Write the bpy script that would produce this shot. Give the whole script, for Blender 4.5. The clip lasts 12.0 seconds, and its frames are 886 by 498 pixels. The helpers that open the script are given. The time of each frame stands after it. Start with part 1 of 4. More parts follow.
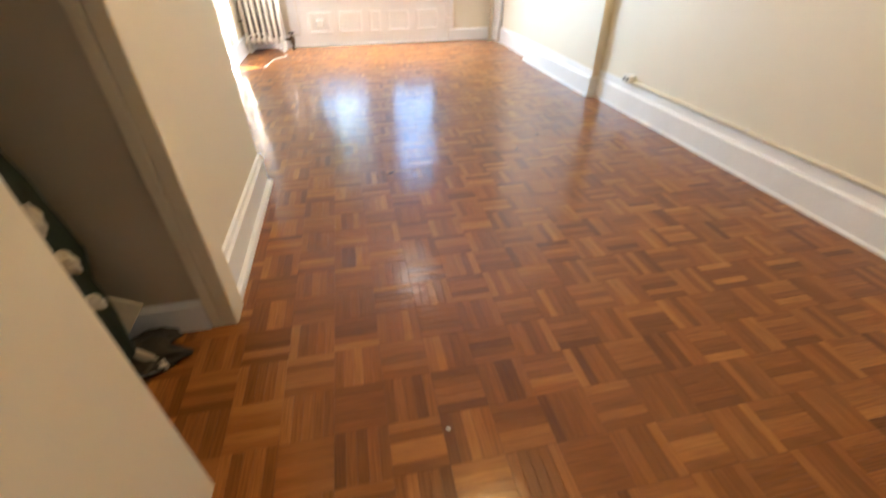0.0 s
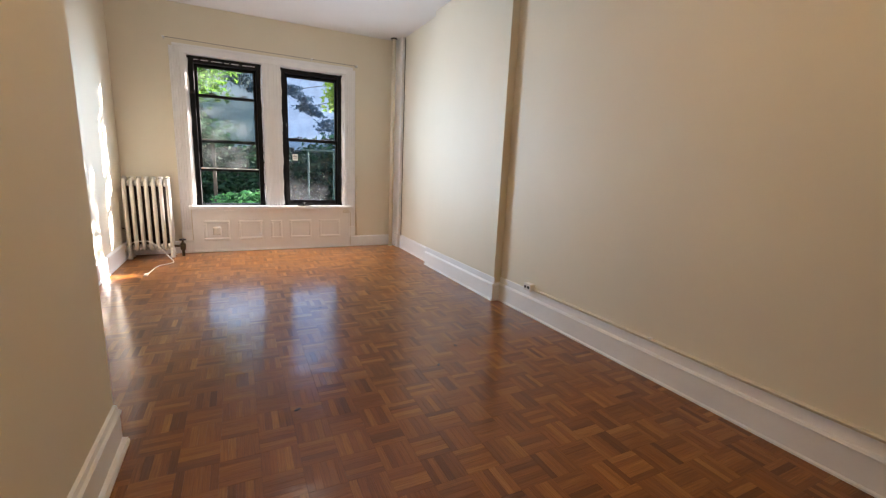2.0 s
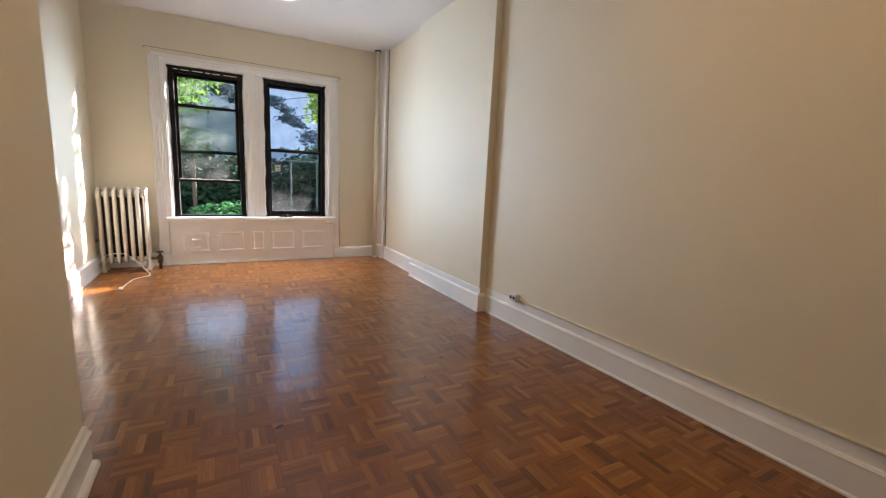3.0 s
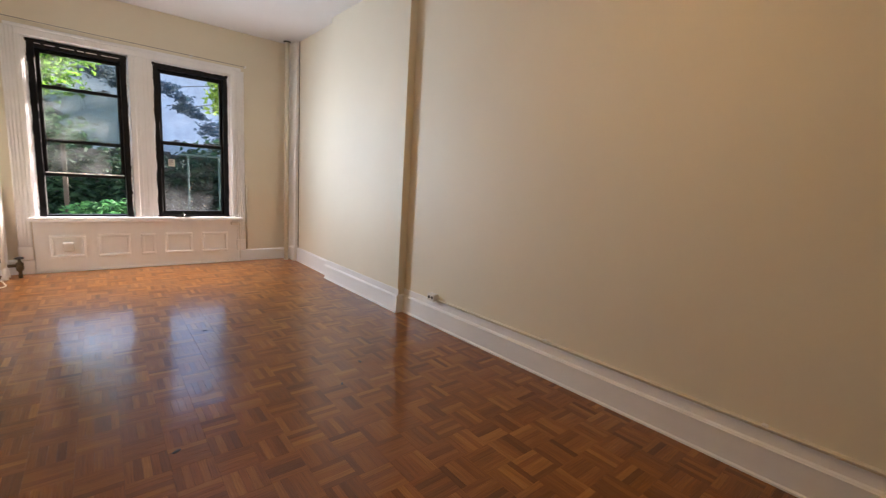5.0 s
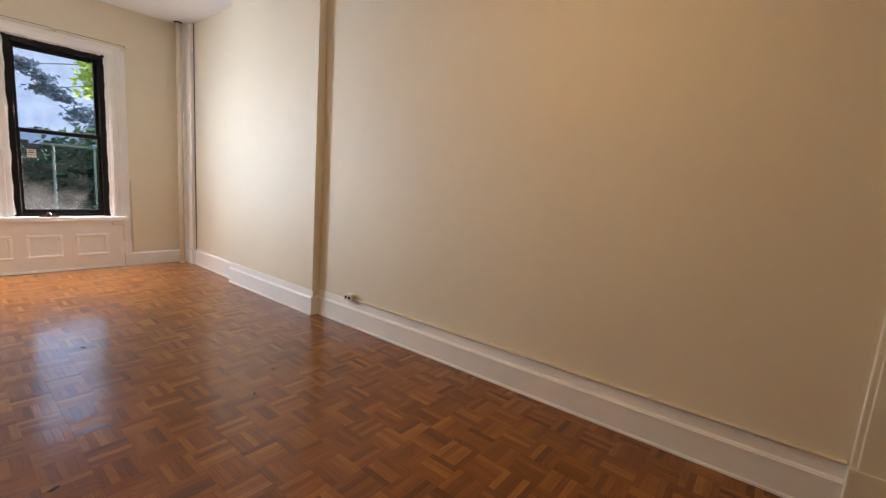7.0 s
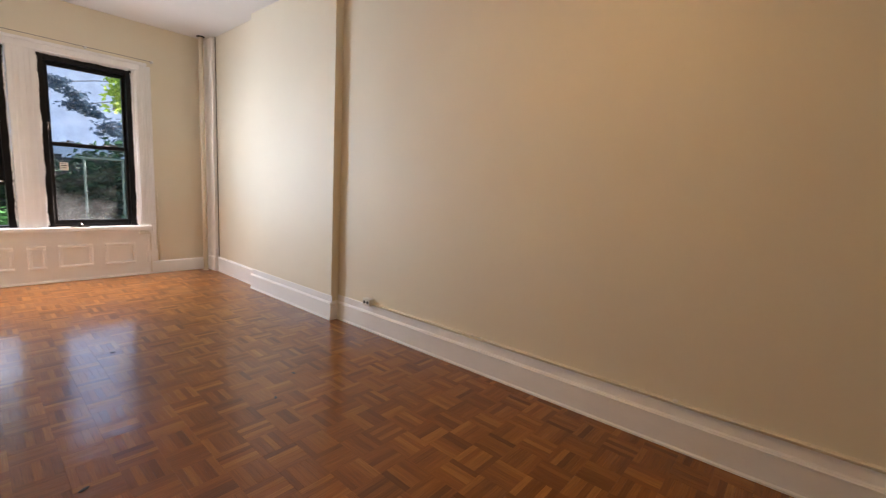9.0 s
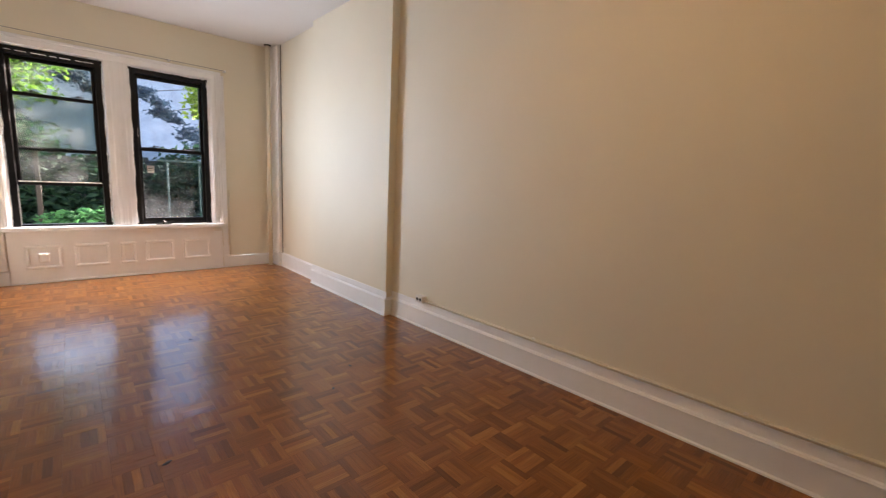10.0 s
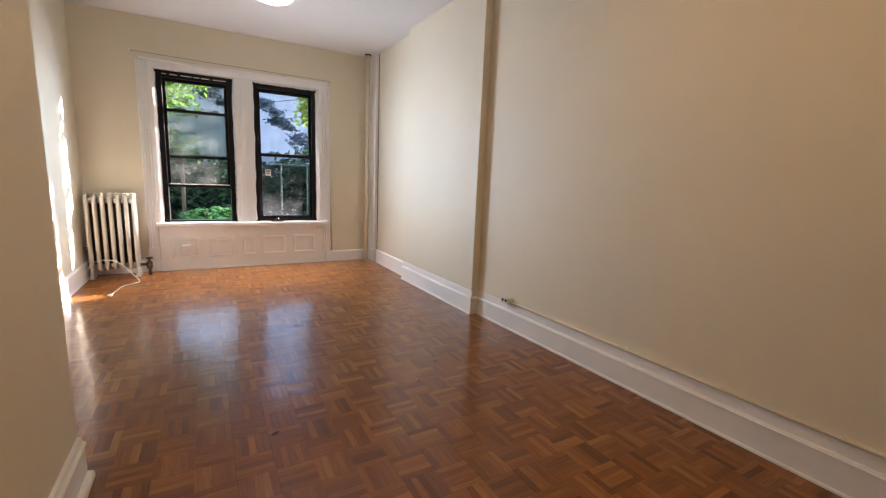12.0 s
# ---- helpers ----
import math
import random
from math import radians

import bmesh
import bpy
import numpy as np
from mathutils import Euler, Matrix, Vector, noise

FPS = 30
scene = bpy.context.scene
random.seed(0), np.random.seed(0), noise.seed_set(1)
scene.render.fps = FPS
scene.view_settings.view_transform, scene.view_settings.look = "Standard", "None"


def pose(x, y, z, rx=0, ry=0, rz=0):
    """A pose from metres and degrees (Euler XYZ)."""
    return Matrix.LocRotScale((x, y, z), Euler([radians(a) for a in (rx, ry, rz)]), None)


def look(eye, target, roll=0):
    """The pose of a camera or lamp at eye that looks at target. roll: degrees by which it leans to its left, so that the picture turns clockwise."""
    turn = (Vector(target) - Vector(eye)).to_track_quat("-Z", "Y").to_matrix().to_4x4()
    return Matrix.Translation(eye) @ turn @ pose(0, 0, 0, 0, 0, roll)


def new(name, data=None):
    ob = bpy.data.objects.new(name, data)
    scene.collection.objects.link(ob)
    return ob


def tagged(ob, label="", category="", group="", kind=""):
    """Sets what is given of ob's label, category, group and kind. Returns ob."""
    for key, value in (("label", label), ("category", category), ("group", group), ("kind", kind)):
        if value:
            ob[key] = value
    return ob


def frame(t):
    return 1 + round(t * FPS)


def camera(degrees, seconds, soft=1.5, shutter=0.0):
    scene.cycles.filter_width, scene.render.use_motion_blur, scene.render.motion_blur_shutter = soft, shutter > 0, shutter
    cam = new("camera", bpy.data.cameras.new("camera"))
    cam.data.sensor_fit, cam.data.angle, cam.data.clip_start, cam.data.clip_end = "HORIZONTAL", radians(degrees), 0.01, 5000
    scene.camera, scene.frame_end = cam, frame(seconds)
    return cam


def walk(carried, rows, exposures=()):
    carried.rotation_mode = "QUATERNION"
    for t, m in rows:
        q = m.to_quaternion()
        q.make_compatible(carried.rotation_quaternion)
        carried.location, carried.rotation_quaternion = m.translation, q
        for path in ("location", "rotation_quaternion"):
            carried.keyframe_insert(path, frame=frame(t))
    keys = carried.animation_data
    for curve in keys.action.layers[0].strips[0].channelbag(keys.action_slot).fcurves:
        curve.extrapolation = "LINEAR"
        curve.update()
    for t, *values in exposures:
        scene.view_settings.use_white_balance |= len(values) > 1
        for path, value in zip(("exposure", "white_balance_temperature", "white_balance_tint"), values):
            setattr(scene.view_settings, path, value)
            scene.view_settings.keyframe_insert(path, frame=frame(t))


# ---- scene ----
cam = camera(93.4, 12.0, soft=1.2, shutter=0.5)
PATH = [
    (0, (0.089, 0.066, 1.127), (0.413, 1.647, -0.055), -0.3),
    (0.2, (0.081, 0.118, 1.151), (0.537, 1.736, 0.067), 1.0),
    (0.4, (0.055, 0.209, 1.152), (0.627, 1.859, 0.174), 1.7),
    (0.5, (0.040, 0.263, 1.147), (0.661, 1.928, 0.224), 1.8),
    (0.7, (0.024, 0.312, 1.173), (0.72, 1.996, 0.35), 2.2),
    (0.8, (0.02, 0.329, 1.182), (0.744, 2.025, 0.405), 2.1),
    (1, (0.012, 0.374, 1.198), (0.782, 2.09, 0.512), 2.4),
    (1.5, (0.041, 0.405, 1.222), (0.875, 2.154, 0.726), 2.6),
    (2, (0.033, 0.402, 1.233), (0.902, 2.161, 0.843), 2.6),
    (2.5, (0.023, 0.405, 1.229), (0.918, 2.16, 0.879), 2.7),
    (3, (0.03, 0.42, 1.227), (0.97, 2.154, 0.893), 2.7),
    (5, (0.044, 0.432, 1.233), (1.307, 1.95, 0.919), 3.7),
    (5.5, (0.042, 0.438, 1.238), (1.383, 1.889, 0.926), 4.0),
    (6, (0.044, 0.44, 1.24), (1.46, 1.819, 0.932), 4.1),
    (6.5, (0.039, 0.435, 1.238), (1.526, 1.738, 0.936), 4.3),
    (7, (0.019, 0.429, 1.243), (1.566, 1.66, 0.944), 4.3),
    (7.2, (0.019, 0.429, 1.243), (1.58, 1.642, 0.941), 4.1),
    (8, (0.022, 0.43, 1.237), (1.603, 1.619, 0.945), 3.7),
    (8.8, (0.024, 0.43, 1.232), (1.546, 1.696, 0.95), 3.2),
    (9, (0.024, 0.43, 1.232), (1.519, 1.729, 0.952), 3.2),
    (9.5, (0.016, 0.426, 1.24), (1.429, 1.81, 0.947), 3.0),
    (10, (0.017, 0.428, 1.243), (1.335, 1.901, 0.937), 2.7),
    (10.5, (0.014, 0.419, 1.249), (1.234, 1.972, 0.933), 2.6),
    (11, (0.014, 0.41, 1.253), (1.137, 2.032, 0.927), 2.4),
    (11.5, (0.014, 0.405, 1.252), (1.052, 2.083, 0.921), 2.3),
    (12, (0.009, 0.403, 1.254), (0.986, 2.117, 0.927), 2.3),
]
EXPOSURES = [(0, 4.84, 6180, 14), (0.5, 4.42, 6250, 17), (1.0, 3.92, 6300, 18), (1.5, 3.7, 6500, 20), (2.0, 3.64, 6690, 21), (3.0, 3.55, 6670, 20), (5.0, 3.58, 6980, 24), (7.0, 3.75, 7220, 26), (9.0, 3.73, 7220, 26), (10.5, 3.6, 6980, 26), (12, 3.6, 6830, 24)]
walk(cam, [(t, look(eye, target, roll)) for t, eye, target, roll in PATH], EXPOSURES)

# ---- world, sun and lamps ----
SUN_WAY = Vector((-0.88, -0.50, -0.32)).normalized()  # the way the sunlight travels
world = bpy.data.worlds.new("world")
scene.world = world
world.use_nodes = True
sky = world.node_tree.nodes.new("ShaderNodeTexSky")
sky.sky_type, sky.sun_disc = "NISHITA", False
sky.sun_elevation = math.asin(-SUN_WAY.z)
sky.sun_rotation = math.atan2(-SUN_WAY.x, -SUN_WAY.y)
background = world.node_tree.nodes["Background"]
background.inputs["Strength"].default_value = 0.09
world.node_tree.links.new(sky.outputs["Color"], background.inputs["Color"])

sun = bpy.data.lights.new("sun", "SUN")
sun.energy, sun.angle, sun.color = 5.0, radians(0.55), (1.0, 0.95, 0.87)
new("sun", sun).matrix_world = look((8, 12, 6), Vector((8, 12, 6)) + SUN_WAY)


def window_light(at, way, size, spread, watts, color=(0.60, 0.82, 1.0)):
    """An added lamp just inside a window, for daylight on one slant way into the room."""
    d = bpy.data.lights.new("window_fill", "AREA")
    d.shape, d.size, d.size_y, d.energy, d.color, d.spread = "RECTANGLE", *size, watts, color, radians(spread)
    new("window_fill", d).matrix_world = look(at, Vector(at) + Vector(way))


window_light((-0.02, 6.40, 1.46), (0.63, -0.775, 0.05), (0.42, 1.60), 88, 1.40)
window_light((0.95, 6.40, 1.46), (0.66, -0.74, 0.10), (0.42, 1.60), 108, 0.38)
window_light((-0.10, 6.40, 1.46), (-0.72, -0.69, -0.10), (0.42, 1.60), 76, 0.55)
for x, lean, watts in ((-0.05, 0.0, 0.80), (0.98, 0.06, 0.86)):
    window_light((x, 6.40, 1.95), (lean, -0.28, -0.96), (0.66, 0.40), 72, watts, (0.92, 0.95, 1.0))
    # Upward lamp added to lift the ceiling, for light bounced off the yard.
    window_light((x, 6.40, 1.05), (lean, -0.50, 0.86), (0.66, 0.40), 110, 0.20, (0.72, 0.87, 1.0))


# ---- materials ----
def material(name, rough=0.5, metal=0.0):
    m = bpy.data.materials.new(name)
    m.use_nodes = True
    s = m.node_tree.nodes["Principled BSDF"]
    s.inputs["Roughness"].default_value, s.inputs["Metallic"].default_value = rough, metal
    return m, m.node_tree.nodes, m.node_tree.links, s


def math_node(nodes, links, kind, a, b):
    n = nodes.new("ShaderNodeMath")
    n.operation = kind
    for socket, v in zip(n.inputs, (a, b)):
        if isinstance(v, (int, float)):
            socket.default_value = v
        else:
            links.new(v, socket)
    return n.outputs[0]


def noise_node(nodes, links, scale, detail=4.0, rough=0.55, stretch=(1, 1, 1), coords="Object"):
    c, mp, n = nodes.new("ShaderNodeTexCoord"), nodes.new("ShaderNodeMapping"), nodes.new("ShaderNodeTexNoise")
    mp.inputs["Scale"].default_value = stretch
    links.new(c.outputs[coords], mp.inputs["Vector"])
    links.new(mp.outputs["Vector"], n.inputs["Vector"])
    n.inputs["Scale"].default_value, n.inputs["Detail"].default_value, n.inputs["Roughness"].default_value = scale, detail, rough
    return n


def ramp(nodes, links, fac, stops):
    r = nodes.new("ShaderNodeValToRGB")
    while len(r.color_ramp.elements) < len(stops):
        r.color_ramp.elements.new(0.5)
    for e, (p, c) in zip(r.color_ramp.elements, stops):
        e.position, e.color = p, (*c, 1)
    links.new(fac, r.inputs["Fac"])
    return r.outputs["Color"]


def bumped(nodes, links, shader, height, strength, distance=0.01):
    b = nodes.new("ShaderNodeBump")
    b.inputs["Strength"].default_value, b.inputs["Distance"].default_value = strength, distance
    links.new(height, b.inputs["Height"])
    links.new(b.outputs["Normal"], shader.inputs["Normal"])
    return b


def painted(name, light, dark, rough, fine=60.0, relief=0.25, coarse=1.3):
    """Paint with rolled grain, faint broad unevenness and small scuffs."""
    m, n, l, s = material(name, rough)
    broad, grain = noise_node(n, l, coarse, 5), noise_node(n, l, fine, 3)
    l.new(ramp(n, l, broad.outputs["Fac"], ((0.3, dark), (0.7, light))), s.inputs["Base Color"])
    mixed = math_node(n, l, "ADD", math_node(n, l, "MULTIPLY", broad.outputs["Fac"], 3.0), grain.outputs["Fac"])
    bumped(n, l, s, mixed, relief, 0.004)
    l.new(math_node(n, l, "ADD", math_node(n, l, "MULTIPLY", grain.outputs["Fac"], 0.15), rough - 0.07), s.inputs["Roughness"])
    return m


def plain(name, color, rough, metal=0.0, fine=40.0, vary=0.25, relief=0.15):
    m, n, l, s = material(name, rough, metal)
    tex = noise_node(n, l, fine, 4)
    lo = tuple(c * (1 - vary) for c in color)
    l.new(ramp(n, l, tex.outputs["Fac"], ((0.3, lo), (0.7, color))), s.inputs["Base Color"])
    bumped(n, l, s, tex.outputs["Fac"], relief, 0.003)
    return m


WALL = painted("cream_wall_paint", (0.80, 0.745, 0.605), (0.77, 0.71, 0.572), 0.55, 70.0, 0.10)
# The cream wall paint again, with the closet's dimness put into the colour.
CLOSET = painted("shaded_closet_paint", (0.62, 0.56, 0.45), (0.56, 0.50, 0.40), 0.6)
CEIL = painted("ceiling_paint", (0.80, 0.79, 0.78), (0.76, 0.75, 0.74), 0.7)
TRIM = painted("white_trim_paint", (0.915, 0.92, 0.92), (0.865, 0.87, 0.865), 0.38, 25.0, 0.3, 4.0)
RADIATOR = painted("radiator_enamel", (0.74, 0.71, 0.65), (0.62, 0.59, 0.53), 0.4, 45.0, 0.4, 6.0)
BLACK = plain("black_window_paint", (0.006, 0.006, 0.007), 0.42, 0.0, 30.0, 0.5, 0.3)
BLACK.node_tree.nodes["Principled BSDF"].inputs["Specular IOR Level"].default_value = 0.22
PLASTIC = plain("white_plastic", (0.80, 0.78, 0.73), 0.35, 0.0, 30.0, 0.06, 0.03)
SLOT = plain("dark_slot", (0.03, 0.028, 0.025), 0.6)
BRASS = plain("tarnished_brass", (0.16, 0.12, 0.07), 0.45, 0.8, 60.0, 0.5, 0.4)
# Near-black brown that puts the depth of the radiator's gaps into colour.
GAP_DARK = plain("dark_gap_fill", (0.075, 0.055, 0.04), 0.85, 0.0, 30.0, 0.5, 0.5)
IRON = plain("dark_iron", (0.05, 0.045, 0.04), 0.5, 0.5, 60.0, 0.4, 0.4)
JOINT = plain("dusty_joint", (0.16, 0.13, 0.115), 0.8)
CORD = plain("white_cord_rubber", (0.78, 0.75, 0.68), 0.5, 0.0, 80.0, 0.1, 0.05)
WIRE = plain("steel_wire", (0.35, 0.33, 0.30), 0.4, 0.8)
BAG = plain("dark_green_fabric", (0.012, 0.03, 0.022), 0.55, 0.0, 25.0, 0.5, 0.5)
CARD = plain("dirty_white_board", (0.60, 0.57, 0.50), 0.7, 0.0, 12.0, 0.3, 0.2)
SUBFLOOR = plain("dark_floor_joint", (0.11, 0.045, 0.016), 0.6)


def parquet_wood():
    """Varnished oak fingers: each its own tone, grain along it, an uneven glossy coat."""
    m, n, l, s = material("varnished_parquet", 0.3)
    geo, info = n.new("ShaderNodeNewGeometry"), n.new("ShaderNodeObjectInfo")
    seed = math_node(n, l, "ADD", geo.outputs["Random Per Island"], math_node(n, l, "MULTIPLY", info.outputs["Random"], 7.31))
    white = n.new("ShaderNodeTexWhiteNoise")
    white.noise_dimensions = "1D"
    l.new(seed, white.inputs["W"])
    tone = ramp(n, l, white.outputs["Value"], ((0.0, (0.155, 0.051, 0.0100)), (0.10, (0.214, 0.074, 0.0148)), (0.55, (0.280, 0.102, 0.0215)), (0.85, (0.328, 0.127, 0.0280)), (1.0, (0.42, 0.172, 0.040))))
    uv, mp, grain = n.new("ShaderNodeUVMap"), n.new("ShaderNodeMapping"), n.new("ShaderNodeTexNoise")
    mp.inputs["Scale"].default_value = (9, 220, 1)
    l.new(uv.outputs["UV"], mp.inputs["Vector"])
    l.new(mp.outputs["Vector"], grain.inputs["Vector"])
    grain.noise_dimensions = "4D"
    l.new(math_node(n, l, "MULTIPLY", seed, 13.0), grain.inputs["W"])
    grain.inputs["Scale"].default_value, grain.inputs["Detail"].default_value = 1.0, 5.0
    streak = ramp(n, l, grain.outputs["Fac"], ((0.3, (0.60, 0.55, 0.50)), (0.65, (1.08, 1.08, 1.08))))
    mix = n.new("ShaderNodeMix")
    mix.data_type, mix.blend_type = "RGBA", "MULTIPLY"
    mix.inputs["Factor"].default_value = 0.8
    l.new(tone, mix.inputs["A"])
    l.new(streak, mix.inputs["B"])
    l.new(mix.outputs["Result"], s.inputs["Base Color"])
    place = n.new("ShaderNodeTexNoise")
    place.inputs["Scale"].default_value, place.inputs["Detail"].default_value = 7.0, 5.0
    l.new(geo.outputs["Position"], place.inputs["Vector"])
    wear = n.new("ShaderNodeTexNoise")
    wear.inputs["Scale"].default_value, wear.inputs["Detail"].default_value = 2.2, 6.0
    l.new(geo.outputs["Position"], wear.inputs["Vector"])
    l.new(math_node(n, l, "ADD", math_node(n, l, "MULTIPLY", wear.outputs["Fac"], 0.24), 0.26), s.inputs["Roughness"])
    ripple = n.new("ShaderNodeTexNoise")
    ripple.inputs["Scale"].default_value, ripple.inputs["Detail"].default_value = 34.0, 3.0
    l.new(geo.outputs["Position"], ripple.inputs["Vector"])
    both = math_node(n, l, "ADD", math_node(n, l, "MULTIPLY", place.outputs["Fac"], 1.0), math_node(n, l, "MULTIPLY", grain.outputs["Fac"], 0.05))
    both = math_node(n, l, "ADD", both, math_node(n, l, "MULTIPLY", ripple.outputs["Fac"], 0.16))
    b = bumped(n, l, s, both, 0.27, 0.012)
    l.new(b.outputs["Normal"], s.inputs["Coat Normal"])
    s.inputs["Coat Weight"].default_value, s.inputs["Coat Roughness"].default_value = 0.66, 0.14
    s.inputs["Specular IOR Level"].default_value = 0.16
    return m


def pane_glass(name, dust, tint, settled=0.0):
    """Thin window glass with a film of dust and smears, and dirt settled on its lower part (z below settled)."""
    m, n, l, s = material(name, 0.02)
    out = n["Material Output"]
    clear, gloss, film = n.new("ShaderNodeBsdfTransparent"), n.new("ShaderNodeBsdfGlossy"), n.new("ShaderNodeBsdfTranslucent")
    clear.inputs["Color"].default_value = (*tint, 1)
    gloss.inputs["Roughness"].default_value = 0.02
    film.inputs["Color"].default_value = (0.75, 0.78, 0.82, 1)
    fresnel = n.new("ShaderNodeFresnel")
    fresnel.inputs["IOR"].default_value = 1.35
    a, b = n.new("ShaderNodeMixShader"), n.new("ShaderNodeMixShader")
    tex = noise_node(n, l, 3.5, 6, 0.65)
    amount = n.new("ShaderNodeMapRange")
    amount.inputs["From Min"].default_value, amount.inputs["From Max"].default_value = 0.35, 0.75
    amount.inputs["To Min"].default_value, amount.inputs["To Max"].default_value = dust * 0.35, dust
    l.new(tex.outputs["Fac"], amount.inputs["Value"])
    film_amount = amount.outputs["Result"]
    if settled:
        c, xyz, low = n.new("ShaderNodeTexCoord"), n.new("ShaderNodeSeparateXYZ"), n.new("ShaderNodeMapRange")
        l.new(c.outputs["Object"], xyz.inputs[0])
        l.new(xyz.outputs["Z"], low.inputs["Value"])
        low.inputs["From Min"].default_value, low.inputs["From Max"].default_value = settled + 0.18, settled - 0.25
        low.inputs["To Min"].default_value, low.inputs["To Max"].default_value = 0.15, 1.6
        film_amount = math_node(n, l, "MULTIPLY", film_amount, low.outputs["Result"])
    l.new(film_amount, a.inputs["Fac"])
    l.new(clear.outputs[0], a.inputs[1])
    l.new(film.outputs[0], a.inputs[2])
    l.new(fresnel.outputs[0], b.inputs["Fac"])
    l.new(a.outputs[0], b.inputs[1])
    l.new(gloss.outputs[0], b.inputs[2])
    l.new(b.outputs[0], out.inputs["Surface"])
    return m


def leafy(name, dark, light, see_through=0.35):
    m, n, l, s = material(name, 0.75)
    s.inputs["Specular IOR Level"].default_value = 0.15
    geo, tr, mx = n.new("ShaderNodeNewGeometry"), n.new("ShaderNodeBsdfTranslucent"), n.new("ShaderNodeMixShader")
    c = ramp(n, l, geo.outputs["Random Per Island"], ((0.0, dark), (1.0, light)))
    l.new(c, s.inputs["Base Color"])
    l.new(c, tr.inputs["Color"])
    mx.inputs["Fac"].default_value = see_through
    l.new(s.outputs[0], mx.inputs[1])
    l.new(tr.outputs[0], mx.inputs[2])
    l.new(mx.outputs[0], n["Material Output"].inputs["Surface"])
    return m


def lamp_glass(name, strength, color):
    m, n, l, s = material(name, 0.25)
    s.inputs["Base Color"].default_value = (0.85, 0.78, 0.62, 1)
    s.inputs["Emission Color"].default_value = (*color, 1)
    s.inputs["Emission Strength"].default_value = strength
    return m


PARQUET = parquet_wood()
GLASS = pane_glass("dusty_window_glass", 0.014, (0.88, 0.94, 1.0))
GLASS_DIRTY = pane_glass("smeared_window_glass", 0.026, (0.70, 0.75, 0.73))
GLASS_FOGGED = pane_glass("fogged_window_glass", 0.020, (0.66, 0.74, 0.80), 0.9)
LEAF_SUN = leafy("bright_leaf", (0.07, 0.20, 0.03), (0.21, 0.38, 0.06), 0.5)
LEAF_GOLD = leafy("yellow_green_leaf", (0.14, 0.25, 0.03), (0.32, 0.42, 0.06), 0.5)
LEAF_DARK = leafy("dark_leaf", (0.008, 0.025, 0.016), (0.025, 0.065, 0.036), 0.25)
# Far needles: the bluish haze of distance is mixed into the leaf colour.
LEAF_HAZE = leafy("hazed_far_leaf", (0.016, 0.036, 0.058), (0.040, 0.080, 0.110), 0.2)
LEAF_FERN = leafy("fern_leaf", (0.015, 0.075, 0.030), (0.055, 0.19, 0.07), 0.3)
LEAF_MID = leafy("shrub_leaf", (0.012, 0.055, 0.028), (0.055, 0.18, 0.07), 0.35)
BARK = plain("bark", (0.08, 0.065, 0.05), 0.9, 0.0, 14.0, 0.5, 0.8)
POLE = plain("faded_green_paint", (0.07, 0.12, 0.105), 0.6, 0.0, 20.0, 0.3, 0.2)
SOIL = plain("yard_soil", (0.07, 0.07, 0.045), 0.95, 0.0, 3.0, 0.6, 0.8)
FENCE = plain("weathered_fence_wood", (0.055, 0.055, 0.055), 0.85, 0.0, 8.0, 0.5, 0.5)
STUCCO = plain("pale_stucco", (0.40, 0.44, 0.51), 0.85, 0.0, 2.0, 0.25, 0.4)
DARKPANE = plain("far_window_glass", (0.05, 0.06, 0.075), 0.1, 0.0, 1.0, 0.3, 0.0)
BULB_FAR = lamp_glass("dim_frosted_glass", 0.55, (1.0, 0.88, 0.72))
BULB_NEAR = lamp_glass("lit_frosted_glass", 2.3, (1.0, 0.63, 0.22))


# ---- mesh helpers ----
def part(name, bm, mat, parent=None, label="", smooth=False):
    """Links a bmesh as one mesh object, under a thing or part if one is given."""
    bmesh.ops.recalc_face_normals(bm, faces=bm.faces[:])
    me = bpy.data.meshes.new(name)
    bm.to_mesh(me)
    bm.free()
    me.materials.append(mat)
    if smooth:
        for p in me.polygons:
            p.use_smooth = True
    ob = new(name, me)
    if parent is not None:
        ob.parent = parent
    if label:
        ob["label"] = label
    return ob


def thing(name, at, label, category, group="", kind=""):
    """An Empty at a thing's base. Its parts are built in world places and moved under it."""
    e = new(name)
    e.location = at
    return tagged(e, label, category, group, kind)


def under(ob, e):
    """Puts a part, built in world places, under an Empty without moving it."""
    ob.parent = e
    ob.matrix_parent_inverse = Matrix.Translation(-Vector(e.location))
    return ob


def box(bm, x0, x1, y0, y1, z0, z1, bevel=0.0, segments=1):
    got = bmesh.ops.create_cube(bm, size=1.0, matrix=Matrix.LocRotScale(((x0 + x1) / 2, (y0 + y1) / 2, (z0 + z1) / 2), None, (abs(x1 - x0), abs(y1 - y0), abs(z1 - z0))))
    if bevel:
        edges = list({e for v in got["verts"] for e in v.link_edges})
        bmesh.ops.bevel(bm, geom=edges, offset=bevel, segments=segments, affect="EDGES", profile=0.6)
    return bm


def boxed(*spans, bevel=0.0, segments=1):
    bm = bmesh.new()
    for s in spans:
        box(bm, *s, bevel=bevel, segments=segments)
    return bm


